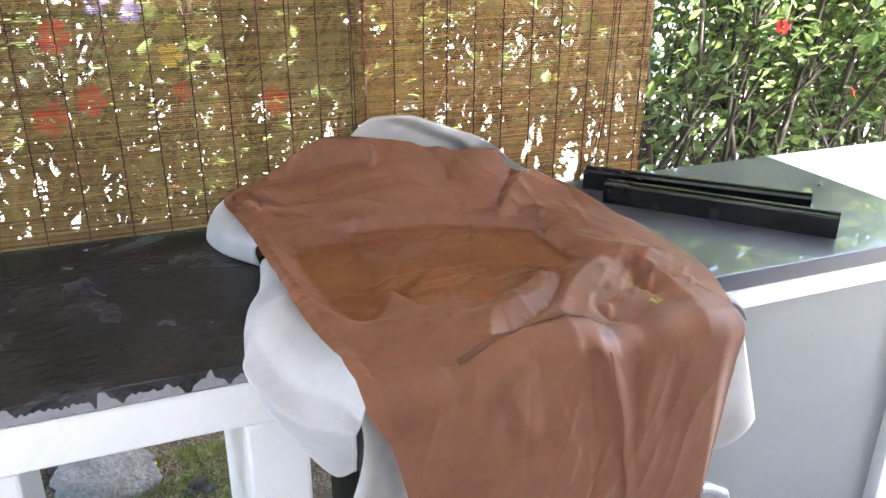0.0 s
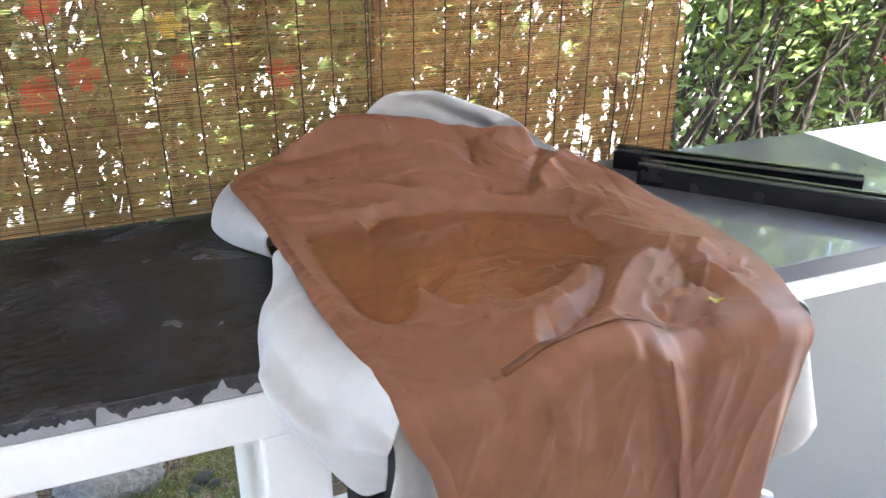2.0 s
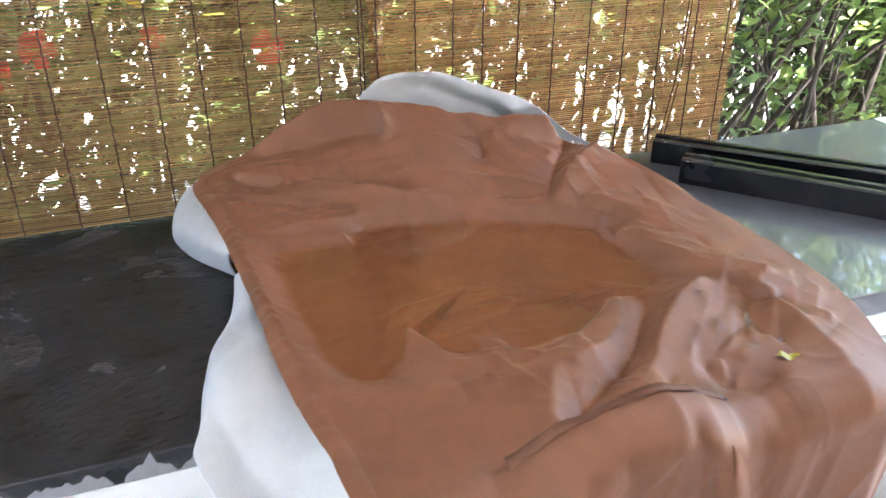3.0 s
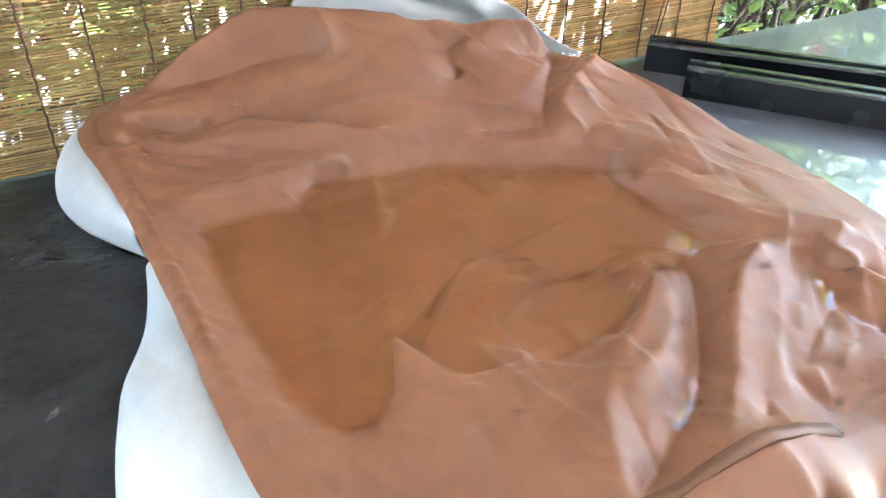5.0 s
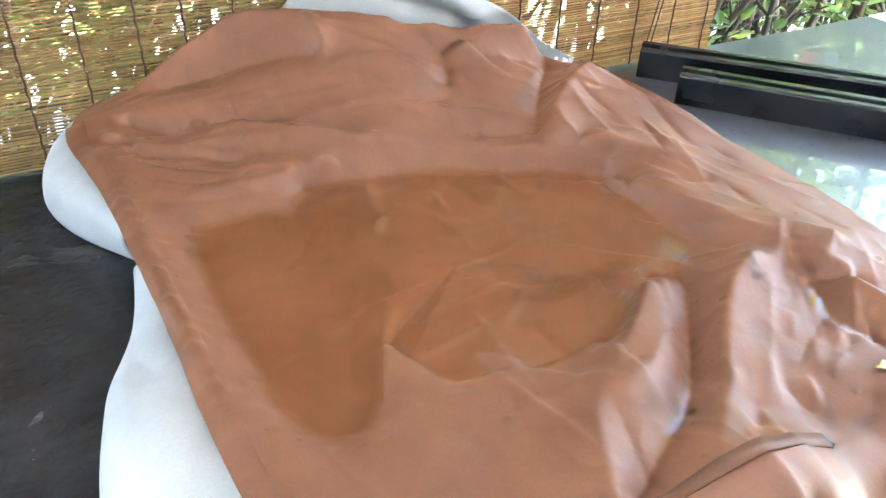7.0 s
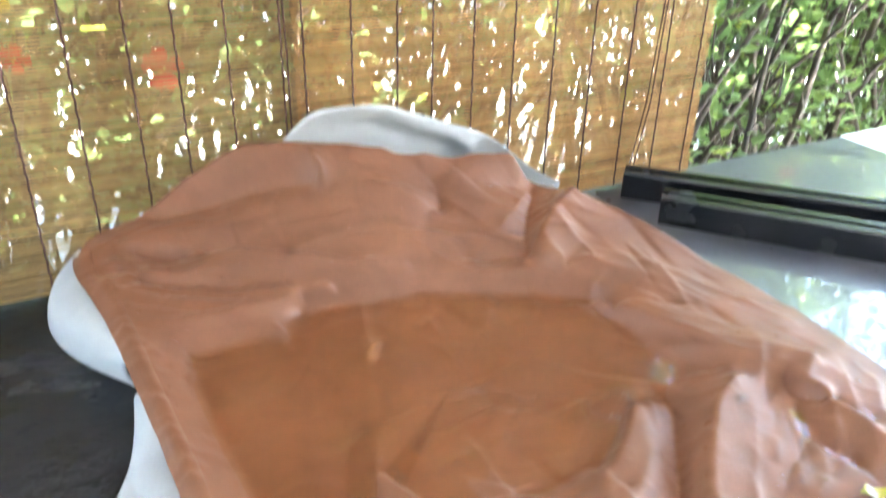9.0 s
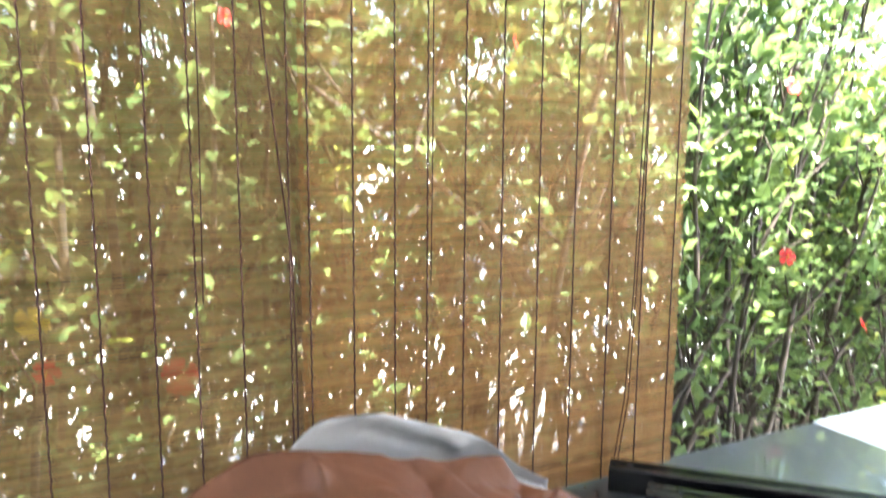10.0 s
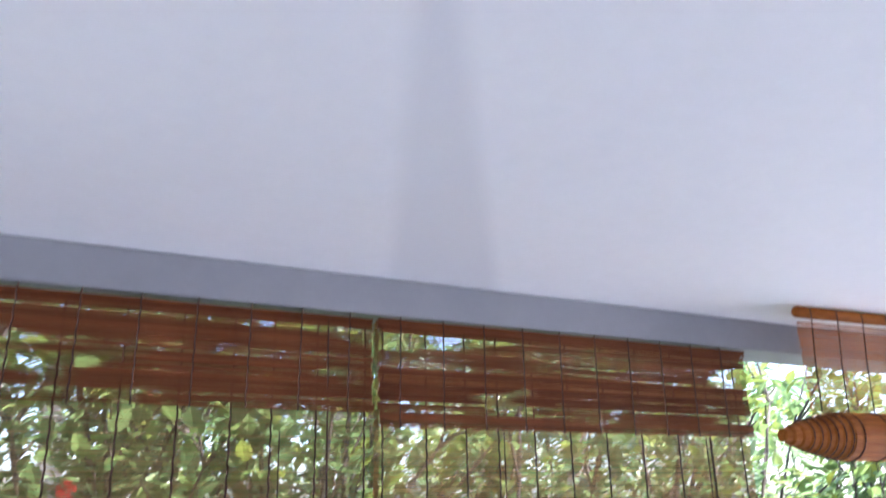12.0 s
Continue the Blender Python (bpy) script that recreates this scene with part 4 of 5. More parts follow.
v, f = tube([(0.80, 0.99, 0.46), (0.90, 0.985, 0.462), (0.965, 0.99, 0.455), (1.02, 1.0, 0.415), (1.05, 1.01, 0.36), (1.055, 1.02, 0.20)], 0.011, 10)
g = mesh_object("side_rail", v, f, STEEL, grill, "bent steel rail", smooth=True)
g.matrix_parent_inverse = ginv

# puddle on the cover
v, f = [], []
v.append((0.46, 1.185, WATER_Z))
rim = len(SHORE)
for ring in range(1, 9):
    for x, y in SHORE:
        k = ring / 8 * 1.08
        v.append((0.46 + (x - 0.46) * k, 1.185 + (y - 1.185) * k, WATER_Z))
for k in range(rim):
    f.append((0, 1 + k, 1 + (k + 1) % rim))
for ring in range(7):
    for k in range(rim):
        a, b = 1 + ring * rim + k, 1 + ring * rim + (k + 1) % rim
        f.append((a, a + rim, b + rim, b))
puddle = mesh_object("puddle", v, f, WATER, smooth=True)
puddle.visible_shadow = False
tagged(puddle, "shallow clear rain puddle on the brown cover", "puddle")

# small pools in the hollows of the cover
cells = [(0.46 + 0.008 * i, 0.885 + 0.008 * j) for i in range(46) for j in range(24)]
lows = []
for x, y in cells:
    if x > curve(RIGHT, y)[0] - 0.05:
        continue
    z = cloth_top(x, y)
    if z < WATER_Z + 0.002:
        continue
    if all(cloth_top(x + 0.022 * math.cos(a), y + 0.022 * math.sin(a)) > z + 0.0012 for a in (0, 0.785, 1.571, 2.356, 3.142, 3.927, 4.712, 5.498)) and all(math.dist((x, y), q[:2]) > 0.03 for q in lows):
        lows.append((x, y, z))
for x, y, z in lows[:9]:
    v = [(x, y, z + 0.0028)]
    for ring in (1, 2, 3):
        for a in range(24):
            th = a * math.pi / 12
            v.append((x + 0.009 * ring * math.cos(th), y + 0.008 * ring * math.sin(th), z + 0.0028))
    f = [(0, 1 + a, 1 + (a + 1) % 24) for a in range(24)]
    for ring in (0, 1):
        f += [(1 + ring * 24 + a, 25 + ring * 24 + a, 25 + ring * 24 + (a + 1) % 24, 1 + ring * 24 + (a + 1) % 24) for a in range(24)]
    pool = mesh_object("small_pool", v, f, WATER, smooth=True)
    pool.visible_shadow = False
    tagged(pool, "tiny pool of rain in a fold of the brown cover", "puddle", group="small pools on the cover")

# rain drops
rng = random.Random(5)


def dome(center, radius, normal=Vector((0, 0, 1)), flat=0.45, sides=8):
    verts, faces = [], []
    a = normal.orthogonal().normalized()
    b = normal.cross(a)
    sx, sy = rng.uniform(0.8, 1.25), rng.uniform(0.8, 1.25)
    for ring, (rr, hh) in enumerate(((1.0, 0.0), (0.86, 0.5), (0.5, 0.88))):
        for k in range(sides):
            th = 2 * math.pi * k / sides
            verts.append(center + (a * math.cos(th) * sx + b * math.sin(th) * sy) * radius * rr + normal * radius * flat * hh)
    verts.append(center + normal * radius * flat)
    for ring in range(2):
        for k in range(sides):
            k2 = (k + 1) % sides
            faces.append((ring * sides + k, ring * sides + k2, (ring + 1) * sides + k2, (ring + 1) * sides + k))
    for k in range(sides):
        faces.append((2 * sides + k, 2 * sides + (k + 1) % sides, 3 * sides))
    return verts, faces


def cloth_normal(x, y):
    e = 0.004
    return Vector((cloth_top(x - e, y) - cloth_top(x + e, y), cloth_top(x, y - e) - cloth_top(x, y + e), 2 * e)).normalized()


acc = ([], [])
made = 0
spots = [(0.20, 1.40, 0.03, 0.09, 90), (0.34, 1.50, 0.10, 0.04, 60), (0.55, 0.98, 0.05, 0.06, 70), (0.80, 1.13, 0.04, 0.10, 50), (0.70, 1.02, 0.07, 0.06, 50), (0.77, 1.42, 0.03, 0.05, 40), (0.26, 1.03, 0.05, 0.04, 40), (0.5, 1.45, 0.15, 0.05, 40), (0.72, 0.90, 0.07, 0.03, 40)]
for cx, cy, sx, sy, n in spots:
    for _ in range(2 * n):
        x, y = rng.gauss(cx, sx), rng.gauss(cy, sy)
        if not (BREAK + 0.01 < y < 1.57 and curve(HEM, y)[0] + 0.01 < x < curve(RIGHT, y)[0] - 0.03):
            continue
        z = cloth_top(x, y)
        if z < WATER_Z + 0.001:
            continue
        join(acc, dome(Vector((x, y, z - 0.0002)), rng.uniform(0.0014, 0.0038) * (1.6 if rng.random() < 0.12 else 1.0), cloth_normal(x, y)))
drops = mesh_object("rain_drops", acc[0], acc[1], DROPS, smooth=True)
drops.visible_shadow = False
tagged(drops, "small clear rain drops on the brown cover", "drops", kind="stuff")

acc = ([], [])
for _ in range(650):
    x, y = (rng.uniform(0.96, 1.58), rng.uniform(1.05, 1.62)) if rng.random() < 0.55 else (rng.uniform(-0.6, 0.16), rng.uniform(1.05, 1.60))
    join(acc, dome(Vector((x, y, 0.9)), rng.uniform(0.0008, 0.0026), flat=0.35))
drops2 = mesh_object("rain_drops", acc[0], acc[1], DROPS, smooth=True)
drops2.visible_shadow = False
tagged(drops2, "small clear rain drops beaded on the stone worktop", "drops", kind="stuff")

# yellowed leaf stuck to the cover
v, f = [], []
for i in range(9):
    k = i / 8
    w = 0.0055 * math.sin(k * math.pi) ** 0.7 + 0.0006
    for e in (-1, 0, 1):
        x, y = 0.693 + 0.018 * k + 0.003 * e, 0.892 - 0.012 * k + e * w
        v.append((x, y, cloth_top(x, y) + 0.0030 + 0.0022 * abs(e) * math.sin(k * 8)))
leaf = mesh_object("fallen_leaf", v, grid_faces(9, 3), WET_LEAF, smooth=True)
tagged(leaf, "curled yellow-green wet leaf stuck on the cover", "leaf")

# ---------------------------------------------------------------- two black bars on the worktop
def bar(name, start, end, label):
    """A grooved black channel bar from one end of its front lower edge to the other."""
    a, b = Vector((*start, 0.9)), Vector((*end, 0.9))
    t = (b - a).normalized()
    side = Vector((-t.y, t.x, 0))
    if side.y < 0:
        side = -side
    prof = [(0.0, 0.0), (-0.001, 0.043), (0.0022, 0.0465), (0.013, 0.0465), (0.0145, 0.0385), (0.0185, 0.0385), (0.020, 0.050), (0.031, 0.050), (0.0325, 0.044), (0.036, 0.044), (0.0368, 0.0)]
    verts, faces = [], []
    n = len(prof)
    ends = [(0.0, 0.93), (0.0015, 1.0), (1 - 0.0015, 1.0), (1.0, 0.93)]
    for k, shrink in ends:
        for u, w in prof:
            verts.append(a + (b - a) * k + side * (0.018 + (u - 0.018) * shrink) + Vector((0, 0, w * (shrink * 0.5 + 0.5) if w else 0)))
    for i in range(len(ends) - 1):
        for k in range(n):
            k2 = (k + 1) % n
            faces.append((i * n + k, i * n + k2, (i + 1) * n + k2, (i + 1) * n + k))
    faces.append(tuple(range(n)))
    faces.append(tuple((len(ends) - 1) * n + k for k in range(n - 1, -1, -1)))
    thing = empty(name, tuple(a))
    inv = thing.matrix_basis.inverted()
    bm = bmesh.new()
    me = bpy.data.meshes.new("tmp")
    me.from_pydata([tuple(q) for q in verts], [], faces)
    bm.from_mesh(me)
    bpy.data.meshes.remove(me)
    ob = part("channel", bm, BLACK_METAL, thing)
    ob.matrix_parent_inverse = inv
    acc = ([], [])
    for _ in range(140):
        k, u = rng.random(), rng.choice((rng.uniform(0.003, 0.012), rng.uniform(0.021, 0.030)))
        z = 0.0465 if u < 0.015 else 0.050
        join(acc, dome(a + (b - a) * k + side * u + Vector((0, 0, z)), rng.uniform(0.0007, 0.0016), sides=6))
    d = mesh_object("drops", acc[0], acc[1], DROPS, thing)
    d.matrix_parent_inverse = inv
    d.visible_shadow = False
    d["kind"] = "stuff"
    tagged(thing, label, "metal bar", group="bars on the worktop")
    return thing


bar("metal_bar", (0.978, 1.470), (1.305, 1.100), "wet black grooved metal bar lying on the worktop")
bar("metal_bar", (0.988, 1.577), (1.345, 1.215), "wet black grooved metal bar beside the blind")

# ---------------------------------------------------------------- bamboo blinds
BLIND_Y = 1.62


def slat_mesh(name, x0, x1, seed, mat, height=0.0025, thick=0.0021, wave=0.00045, worn=None):
    """One split-bamboo slat along x, a little wavy and uneven in height; worn gives the row whose open patches thin it."""
    r = random.Random(seed)
    n = 9 if worn is None else 60
    verts, faces = [], []
    off = r.uniform(0, 50)
    for i in range(n):
        x = x0 + (x1 - x0) * i / (n - 1)
        if i == 0:
            x += r.uniform(-0.003, 0.002)
        if i == n - 1:
            x += r.uniform(-0.002, 0.003)
        dz = wave * noise.noise(Vector((x * 7 + off, off, 0)))
        h = height / 2 * (1 + 0.22 * noise.noise(Vector((x * 4 + off, 3, off))))
        if worn is not None:
            h *= 1 - 0.74 * step(2.092, 2.112, worn) * step(2.226, 2.200, worn) * step(0.22, 0.30, noise.noise(Vector((x * 3.4, worn * 19, 5.5))) + 0.45 * noise.noise(Vector((x * 13, worn * 80, 1.5))))
        for dy, dd in ((-thick / 2, -h * 0.8), (-thick / 2, h * 0.8), (thick / 2, h), (thick / 2, -h)):
            verts.append((x, dy, dz + dd))
    for i in range(n - 1):
        for k in range(4):
            k2 = (k + 1) % 4
            faces.append((i * 4 + k, (i + 1) * 4 + k, (i + 1) * 4 + k2, i * 4 + k2))
    faces.append((0, 1, 2, 3))
    faces.append(tuple((n - 1) * 4 + k for k in (3, 2, 1, 0)))
    me = bpy.data.meshes.new(name)
    me.from_pydata(verts, [], faces)
    me.materials.append(mat)
    return me


def cord(points, radius, parent, inv, name="cord", twist=False):
    if twist:
        pts = []
        a, b = Vector(points[0]), Vector(points[-1])
        n = int((b - a).length / 0.006)
        for i in range(n + 1):
            p = a.lerp(b, i / n)
            pts.append((p.x + 0.0007 * math.sin(i * 1.7), p.y - 0.0006, p.z))
        points = pts
    v, f = tube(points, radius, 5)
    ob = mesh_object(name, v, f, CORD, parent)
    ob.matrix_parent_inverse = inv
    return ob


def blind(x0, x1, z0, strings, mat, label, seed, overlap, low, pitch=0.0040):
    thing = empty("bamboo_blind", ((x0 + x1) / 2, BLIND_Y, 2.236))
    tagged(thing, label, "blind", group="bamboo blinds on the edge beam")
    inv = thing.matrix_basis.inverted()
    r = random.Random(seed)
    meshes = [slat_mesh("slat", x0, x1 + overlap, seed * 100 + k, mat) for k in range(10)]
    z, count, rest = z0, 0, ([], [])
    while z < 2.231:
        me = meshes[r.randrange(10)]
        at = Vector((0, BLIND_Y + 0.3 * overlap + r.uniform(-0.0004, 0.0004), z))
        if count < 300:
            ob = new("slat", me)
            ob.location = at
            ob.parent = thing
            ob.matrix_parent_inverse = inv
        else:
            join(rest, ([Vector(q.co) + at for q in me.vertices], [tuple(p.vertices) for p in me.polygons]))
        count += 1
        z += pitch * r.uniform(0.86, 1.12) + (0.0014 if r.random() < 0.05 else 0)
    if rest[0]:
        ob = mesh_object("upper_slats", rest[0], rest[1], mat, thing)
        ob.matrix_parent_inverse = inv
        ob["kind"] = "stuff"
    for x in strings:
        lean = r.uniform(-0.006, 0.006)
        cord([(x, BLIND_Y - 0.0017, z0 - 0.002), (x + lean * 0.3, BLIND_Y - 0.0017, 2.232)], 0.0014, thing, inv, "string", True)
    # head rail and the short valance in front of it
    v, f = tube([(x0, BLIND_Y - 0.004, 2.227), (x1, BLIND_Y - 0.004, 2.227)], 0.006, 8)
    ob = mesh_object("head_rail", v, f, BAMBOO_RED, thing)
    ob.matrix_parent_inverse = inv
    z = low
    while z < 2.234:
        ob = new("valance_slat", slat_mesh("valance_slat", x0, x1, r.randrange(9999), BAMBOO_RED, 0.0037, 0.0012, 0.0006, z))
        ob.location = (0.0, BLIND_Y - 0.016 + r.uniform(-0.0004, 0.0004) + 0.004 * math.sin((z - low) * 20), z)
        ob.parent = thing
        ob.matrix_parent_inverse = inv
        z += 0.0039 * r.uniform(0.94, 1.06) + (0.0015 if r.random() < 0.12 else 0)
    xs = x0 + 0.03
    while xs < x1 - 0.005:
        cord([(xs, BLIND_Y - 0.0185, low - 0.004), (xs + 0.002, BLIND_Y - 0.0185, 2.236)], 0.0012, thing, inv, "valance_string", True)
        xs += 0.070
    return thing, inv


LEFT_STRINGS = (-0.60, -0.52, -0.44, -0.36, -0.28, -0.196, -0.119, -0.036, 0.037, 0.110, 0.178, 0.245, 0.300, 0.362, 0.430)
RIGHT_STRINGS = (0.460, 0.526, 0.593, 0.647, 0.713, 0.782, 0.854, 0.927, 1.004, 1.080, 1.153)
b1, inv1 = blind(-0.68, 0.4385, 0.906, LEFT_STRINGS, BAMBOO_OLD, "weathered split-bamboo roll blind hanging down to the worktop", 3, 0.016, 2.100)
b2, inv2 = blind(0.4485, 1.172, 0.906, RIGHT_STRINGS, BAMBOO, "lowered split-bamboo roll blind with thin brown strings", 4, 0.0, 2.080)
cord([(0.372, 1.607, 2.232), (0.375, 1.606, 1.95), (0.400, 1.607, 1.62), (0.432, 1.612, 1.35), (0.436, 1.613, 1.18), (0.435, 1.6125, 0.95)], 0.0014, b1, inv1, "pull_cord")
cord([(0.31, 1.612, 2.07), (0.312, 1.613, 1.60), (0.308, 1.614, 1.30)], 0.0010, b1, inv1, "pull_cord")
for dx in (0.0, 0.009):
    cord([(1.062 + dx, 1.612, 2.076), (1.064 + dx, 1.612, 1.6), (1.058 + dx * 0.6, 1.612, 1.25), (1.046 + dx, 1.611, 1.05), (1.018 + dx, 1.606, 0.905)], 0.0011, b2, inv2, "pull_cord")
cord([(0.655, 1.612, 2.076), (0.654, 1.613, 1.5), (0.652, 1.613, 1.30)], 0.0010, b2, inv2, "pull_cord")


# rolled-up blind further along the beam
def rolled_blind():
    thing = empty("rolled_bamboo_blind", (1.6, 1.50, 2.302))
    tagged(thing, "orange-brown bamboo blind rolled up under the ceiling", "blind", group="bamboo blinds on the edge beam")
    inv = thing.matrix_basis.inverted()
    turn = pose(1.186, 1.49, -0.0065, 0, 0, -4)
    L = 1.5

    def put(ob):
        ob.data.transform(turn)
        ob.parent = thing
        ob.matrix_parent_inverse = inv
        return ob

    v, f = tube([(0, 0, 2.2905), (0.004, 0, 2.2905), (L, 0, 2.2905)], [0.008, 0.0105, 0.0105], 12)
    put(mesh_object("head_tube", v, f, BAMBOO_ROLL, smooth=True))
    r = random.Random(12)
    meshes = [slat_mesh("thin_slat", 0.004, L, 700 + k, BAMBOO_ROLL, 0.0027, 0.0008) for k in range(5)]
    for me in meshes:
        me.transform(turn)
    z = 2.112
    while z < 2.28:
        ob = new("thin_slat", meshes[r.randrange(5)])
        ob.location = (0, 0.002, z - 0.0065)
        ob.parent = thing
        ob.matrix_parent_inverse = inv
        z += 0.0043 * r.uniform(0.9, 1.1)
    # telescoped roll: a cone of stepped turns at its end
    pts, rad = [], []
    steps = 9
    for i in range(steps):
        k = i / (steps - 1)
        x = -0.065 + 0.115 * k
        rr = 0.011 + 0.027 * k ** 0.75
        pts += [(x, 0.006, 2.078), (x + 0.0115, 0.006, 2.078)]
        rad += [rr, rr + 0.0012]
    pts.append((L, 0.006, 2.078))
    rad.append(0.0385)
    v, f = tube(pts, rad, 28)
    roll = put(mesh_object("roll", v, f, BAMBOO_ROLL))
    for k in range(60):
        th = 2 * math.pi * k / 60
        rr = 0.0392
        v, f = tube([(0.056, 0.006 + rr * math.cos(th), 2.078 + rr * math.sin(th)), (L, 0.006 + rr * math.cos(th), 2.078 + rr * math.sin(th))], 0.0017, 5)
        put(mesh_object("roll_slat", v, f, BAMBOO_ROLL))
    for i in range(3, steps):
        k = i / (steps - 1)
        x = -0.065 + 0.115 * k + 0.0005
        rr = 0.0130 + 0.027 * k ** 0.75
        ring = [(x, 0.006 + rr * math.cos(a), 2.078 + rr * math.sin(a)) for a in [2 * math.pi * q / 24 for q in range(25)]]
        v, f = tube(ring, 0.0011, 5)
        put(mesh_object("ring", v, f, CORD))
    x = 0.025
    while x < L:
        ring = [(x + 0.05, 0.006 + 0.0415 * math.cos(a), 2.078 + 0.0415 * math.sin(a)) for a in [2 * math.pi * q / 24 for q in range(25)]]
        v, f = tube(ring, 0.0012, 5)
        put(mesh_object("ring", v, f, CORD))
        v, f = tube([(x, -0.0105, 2.297), (x, -0.0115, 2.283), (x + 0.002, -0.002, 2.2), (x - 0.004, -0.004, 2.118)], 0.0012, 5)
        put(mesh_object("string", v, f, CORD))
        x += 0.062
    return thing


rolled_blind()

# ---------------------------------------------------------------- hedge
def leaf_geo(rng, at, direction, length):
    """A pointed leaf folded along its midrib."""
    d = direction.normalized()
    s = d.cross(Vector((rng.uniform(-0.3, 0.3), rng.uniform(-0.3, 0.3), 1))).normalized()
    n = s.cross(d).normalized()
    w = length * rng.uniform(0.27, 0.36)
    droop = rng.uniform(0.05, 0.25) * length
    pts = []
    for k, ww in ((0.0, 0.02), (0.3, 0.95), (0.62, 0.78), (1.0, 0.0)):
        c = at + d * length * k - n * droop * k * k
        if ww > 0.01:
            up = n * w * ww * 0.28
            pts.append((c + s * w * ww + up, c, c - s * w * ww + up))
        else:
            pts.append((c, c, c))
    v = [*pts[0], *pts[1], *pts[2], pts[3][0]]
    f = [(0, 1, 4, 3), (1, 2, 5, 4), (3, 4, 7, 6), (4, 5, 8, 7), (6, 7, 9), (7, 8, 9)]
    return v, f


def flower_geo(rng, size):
    v, f = [], []
    for k in range(5):
        th = 2 * math.pi * k / 5 + rng.uniform(-0.15, 0.15)
        d = Vector((math.cos(th), math.sin(th), 0))
        s = Vector((-d.y, d.x, 0))
        base = len(v)
        for q, w, h in ((0.08, 0.06, 0.0), (0.45, 0.30, 0.22), (0.8, 0.42, 0.30), (1.0, 0.28, 0.20)):
            for e in (-1, 0, 1):
                v.append((d * q + s * w * e) * size + Vector((0, 0, (h + 0.07 * abs(e)) * size)))
        f += [tuple(base + i for i in q) for q in grid_faces(4, 3)]
    return v, f


def flower(parent, inv, at, size, mat, name="flower"):
    rng2 = random.Random(int(at[0] * 977 + at[2] * 331))
    v, f = flower_geo(rng2, size)
    ob = mesh_object(name, v, f, mat, parent, "", smooth=True)
    ob.matrix_parent_inverse = inv
    ob.matrix_basis = pose(*at, rng2.uniform(55, 100), rng2.uniform(-25, 25), rng2.uniform(-40, 40))
    st, sf = tube([Vector((0, 0, 0)), Vector((0, 0, size * 0.9))], size * 0.05, 5)
    pist = mesh_object("pistil", st, sf, YELLOW, ob)
    return ob


SHRUBS = []


def shrub(x, y, height, spread, seed, leaves):
    rng = random.Random(seed)
    thing = empty("hibiscus_shrub", (x, y, 0.0))
    tagged(thing, "leafy green hibiscus shrub with bare slanting stems below", "shrub", group="shrubs of the hedge")
    inv = thing.matrix_basis.inverted()
    tips = []
    for k in range(20):
        wood = ([], [])
        bx, by = x + rng.gauss(0, 0.16), y + rng.uniform(-0.30, 0.35)
        lean = Vector((rng.gauss(0.16, 0.30), rng.gauss(-0.04, 0.18), 1)).normalized()
        p = Vector((bx, by, 0.0))
        h = height * rng.uniform(0.75, 1.0)
        n = 9
        line, rad = [p.copy()], [rng.uniform(0.008, 0.017)]
        r0 = rad[0]
        for i in range(1, n):
            lean = (lean + Vector((rng.gauss(0, 0.13), rng.gauss(0, 0.11), rng.gauss(0.04, 0.05)))).normalized()
            p = p + lean * h / (n - 1)
            p.y = max(p.y, 2.12)
            line.append(p.copy())
            rad.append(r0 * (1 - 0.75 * i / (n - 1)))
            if i >= 2:
                tips.append((p.copy(), lean.copy()))
                for _ in range(2):
                    side = (lean + Vector((rng.gauss(0, 0.7), rng.gauss(0, 0.7), rng.uniform(-0.1, 0.6)))).normalized()
                    q = p + side * rng.uniform(0.10, 0.30)
                    q.y = max(q.y, 2.10)
                    mid = p.lerp(q, 0.5) + Vector((rng.gauss(0, 0.015), rng.gauss(0, 0.015), 0.01))
                    join(wood, tube([p, mid, q], [0.0045, 0.0033, 0.002], 4, False))
                    tips += [(mid, side), (q, side), (q, side)]
        join(wood, tube(line, rad, 6))
        ob = mesh_object("stem", wood[0], wood[1], BARK, thing, smooth=True)
        ob.matrix_parent_inverse = inv
    green, young = ([], []), ([], [])
    for _ in range(leaves):
        p, d = tips[rng.randrange(len(tips))]
        dens = step(0.5, 1.4, p.z + rng.gauss(0, 0.12)) * 0.72 + 0.28
        if rng.random() > dens:
            continue
        at = p + Vector((rng.gauss(0, 0.045), rng.gauss(0, 0.045), rng.gauss(0, 0.04)))
        if at.y < 2.06:
            continue
        out = (d + Vector((rng.gauss(0, 0.9), rng.gauss(-0.35, 0.8), rng.gauss(-0.05, 0.5)))).normalized()
        size = rng.uniform(0.031, 0.066)
        target = young if (p.z > height * 0.78 and rng.random() < 0.45) or rng.random() < 0.06 else green
        join(target, leaf_geo(rng, at, out, size))
    ob = mesh_object("crown", green[0], green[1], LEAF, thing, "dense dark green leaves")
    ob.matrix_parent_inverse = inv
    ob = mesh_object("young_foliage", young[0], young[1], LEAF_YOUNG, thing, "yellow-green young leaves")
    ob.matrix_parent_inverse = inv
    ob["kind"] = "stuff"
    SHRUBS.append((thing, inv, x, y))
    return thing


k = 0
xx = -1.7
while xx < 6.3:
    shrub(xx, 2.62 + 0.12 * math.sin(k * 2.3), 2.58 + (0.32 if xx < 0.6 else 0.0) - 0.95 * step(1.9, 2.9, xx) + 0.16 * math.sin(k * 1.7 + 0.5), 0.5, 40 + k, 10500 if xx < 0.6 else 6300)
    k += 1
    xx += 0.46

k, xx = 0, -2.6
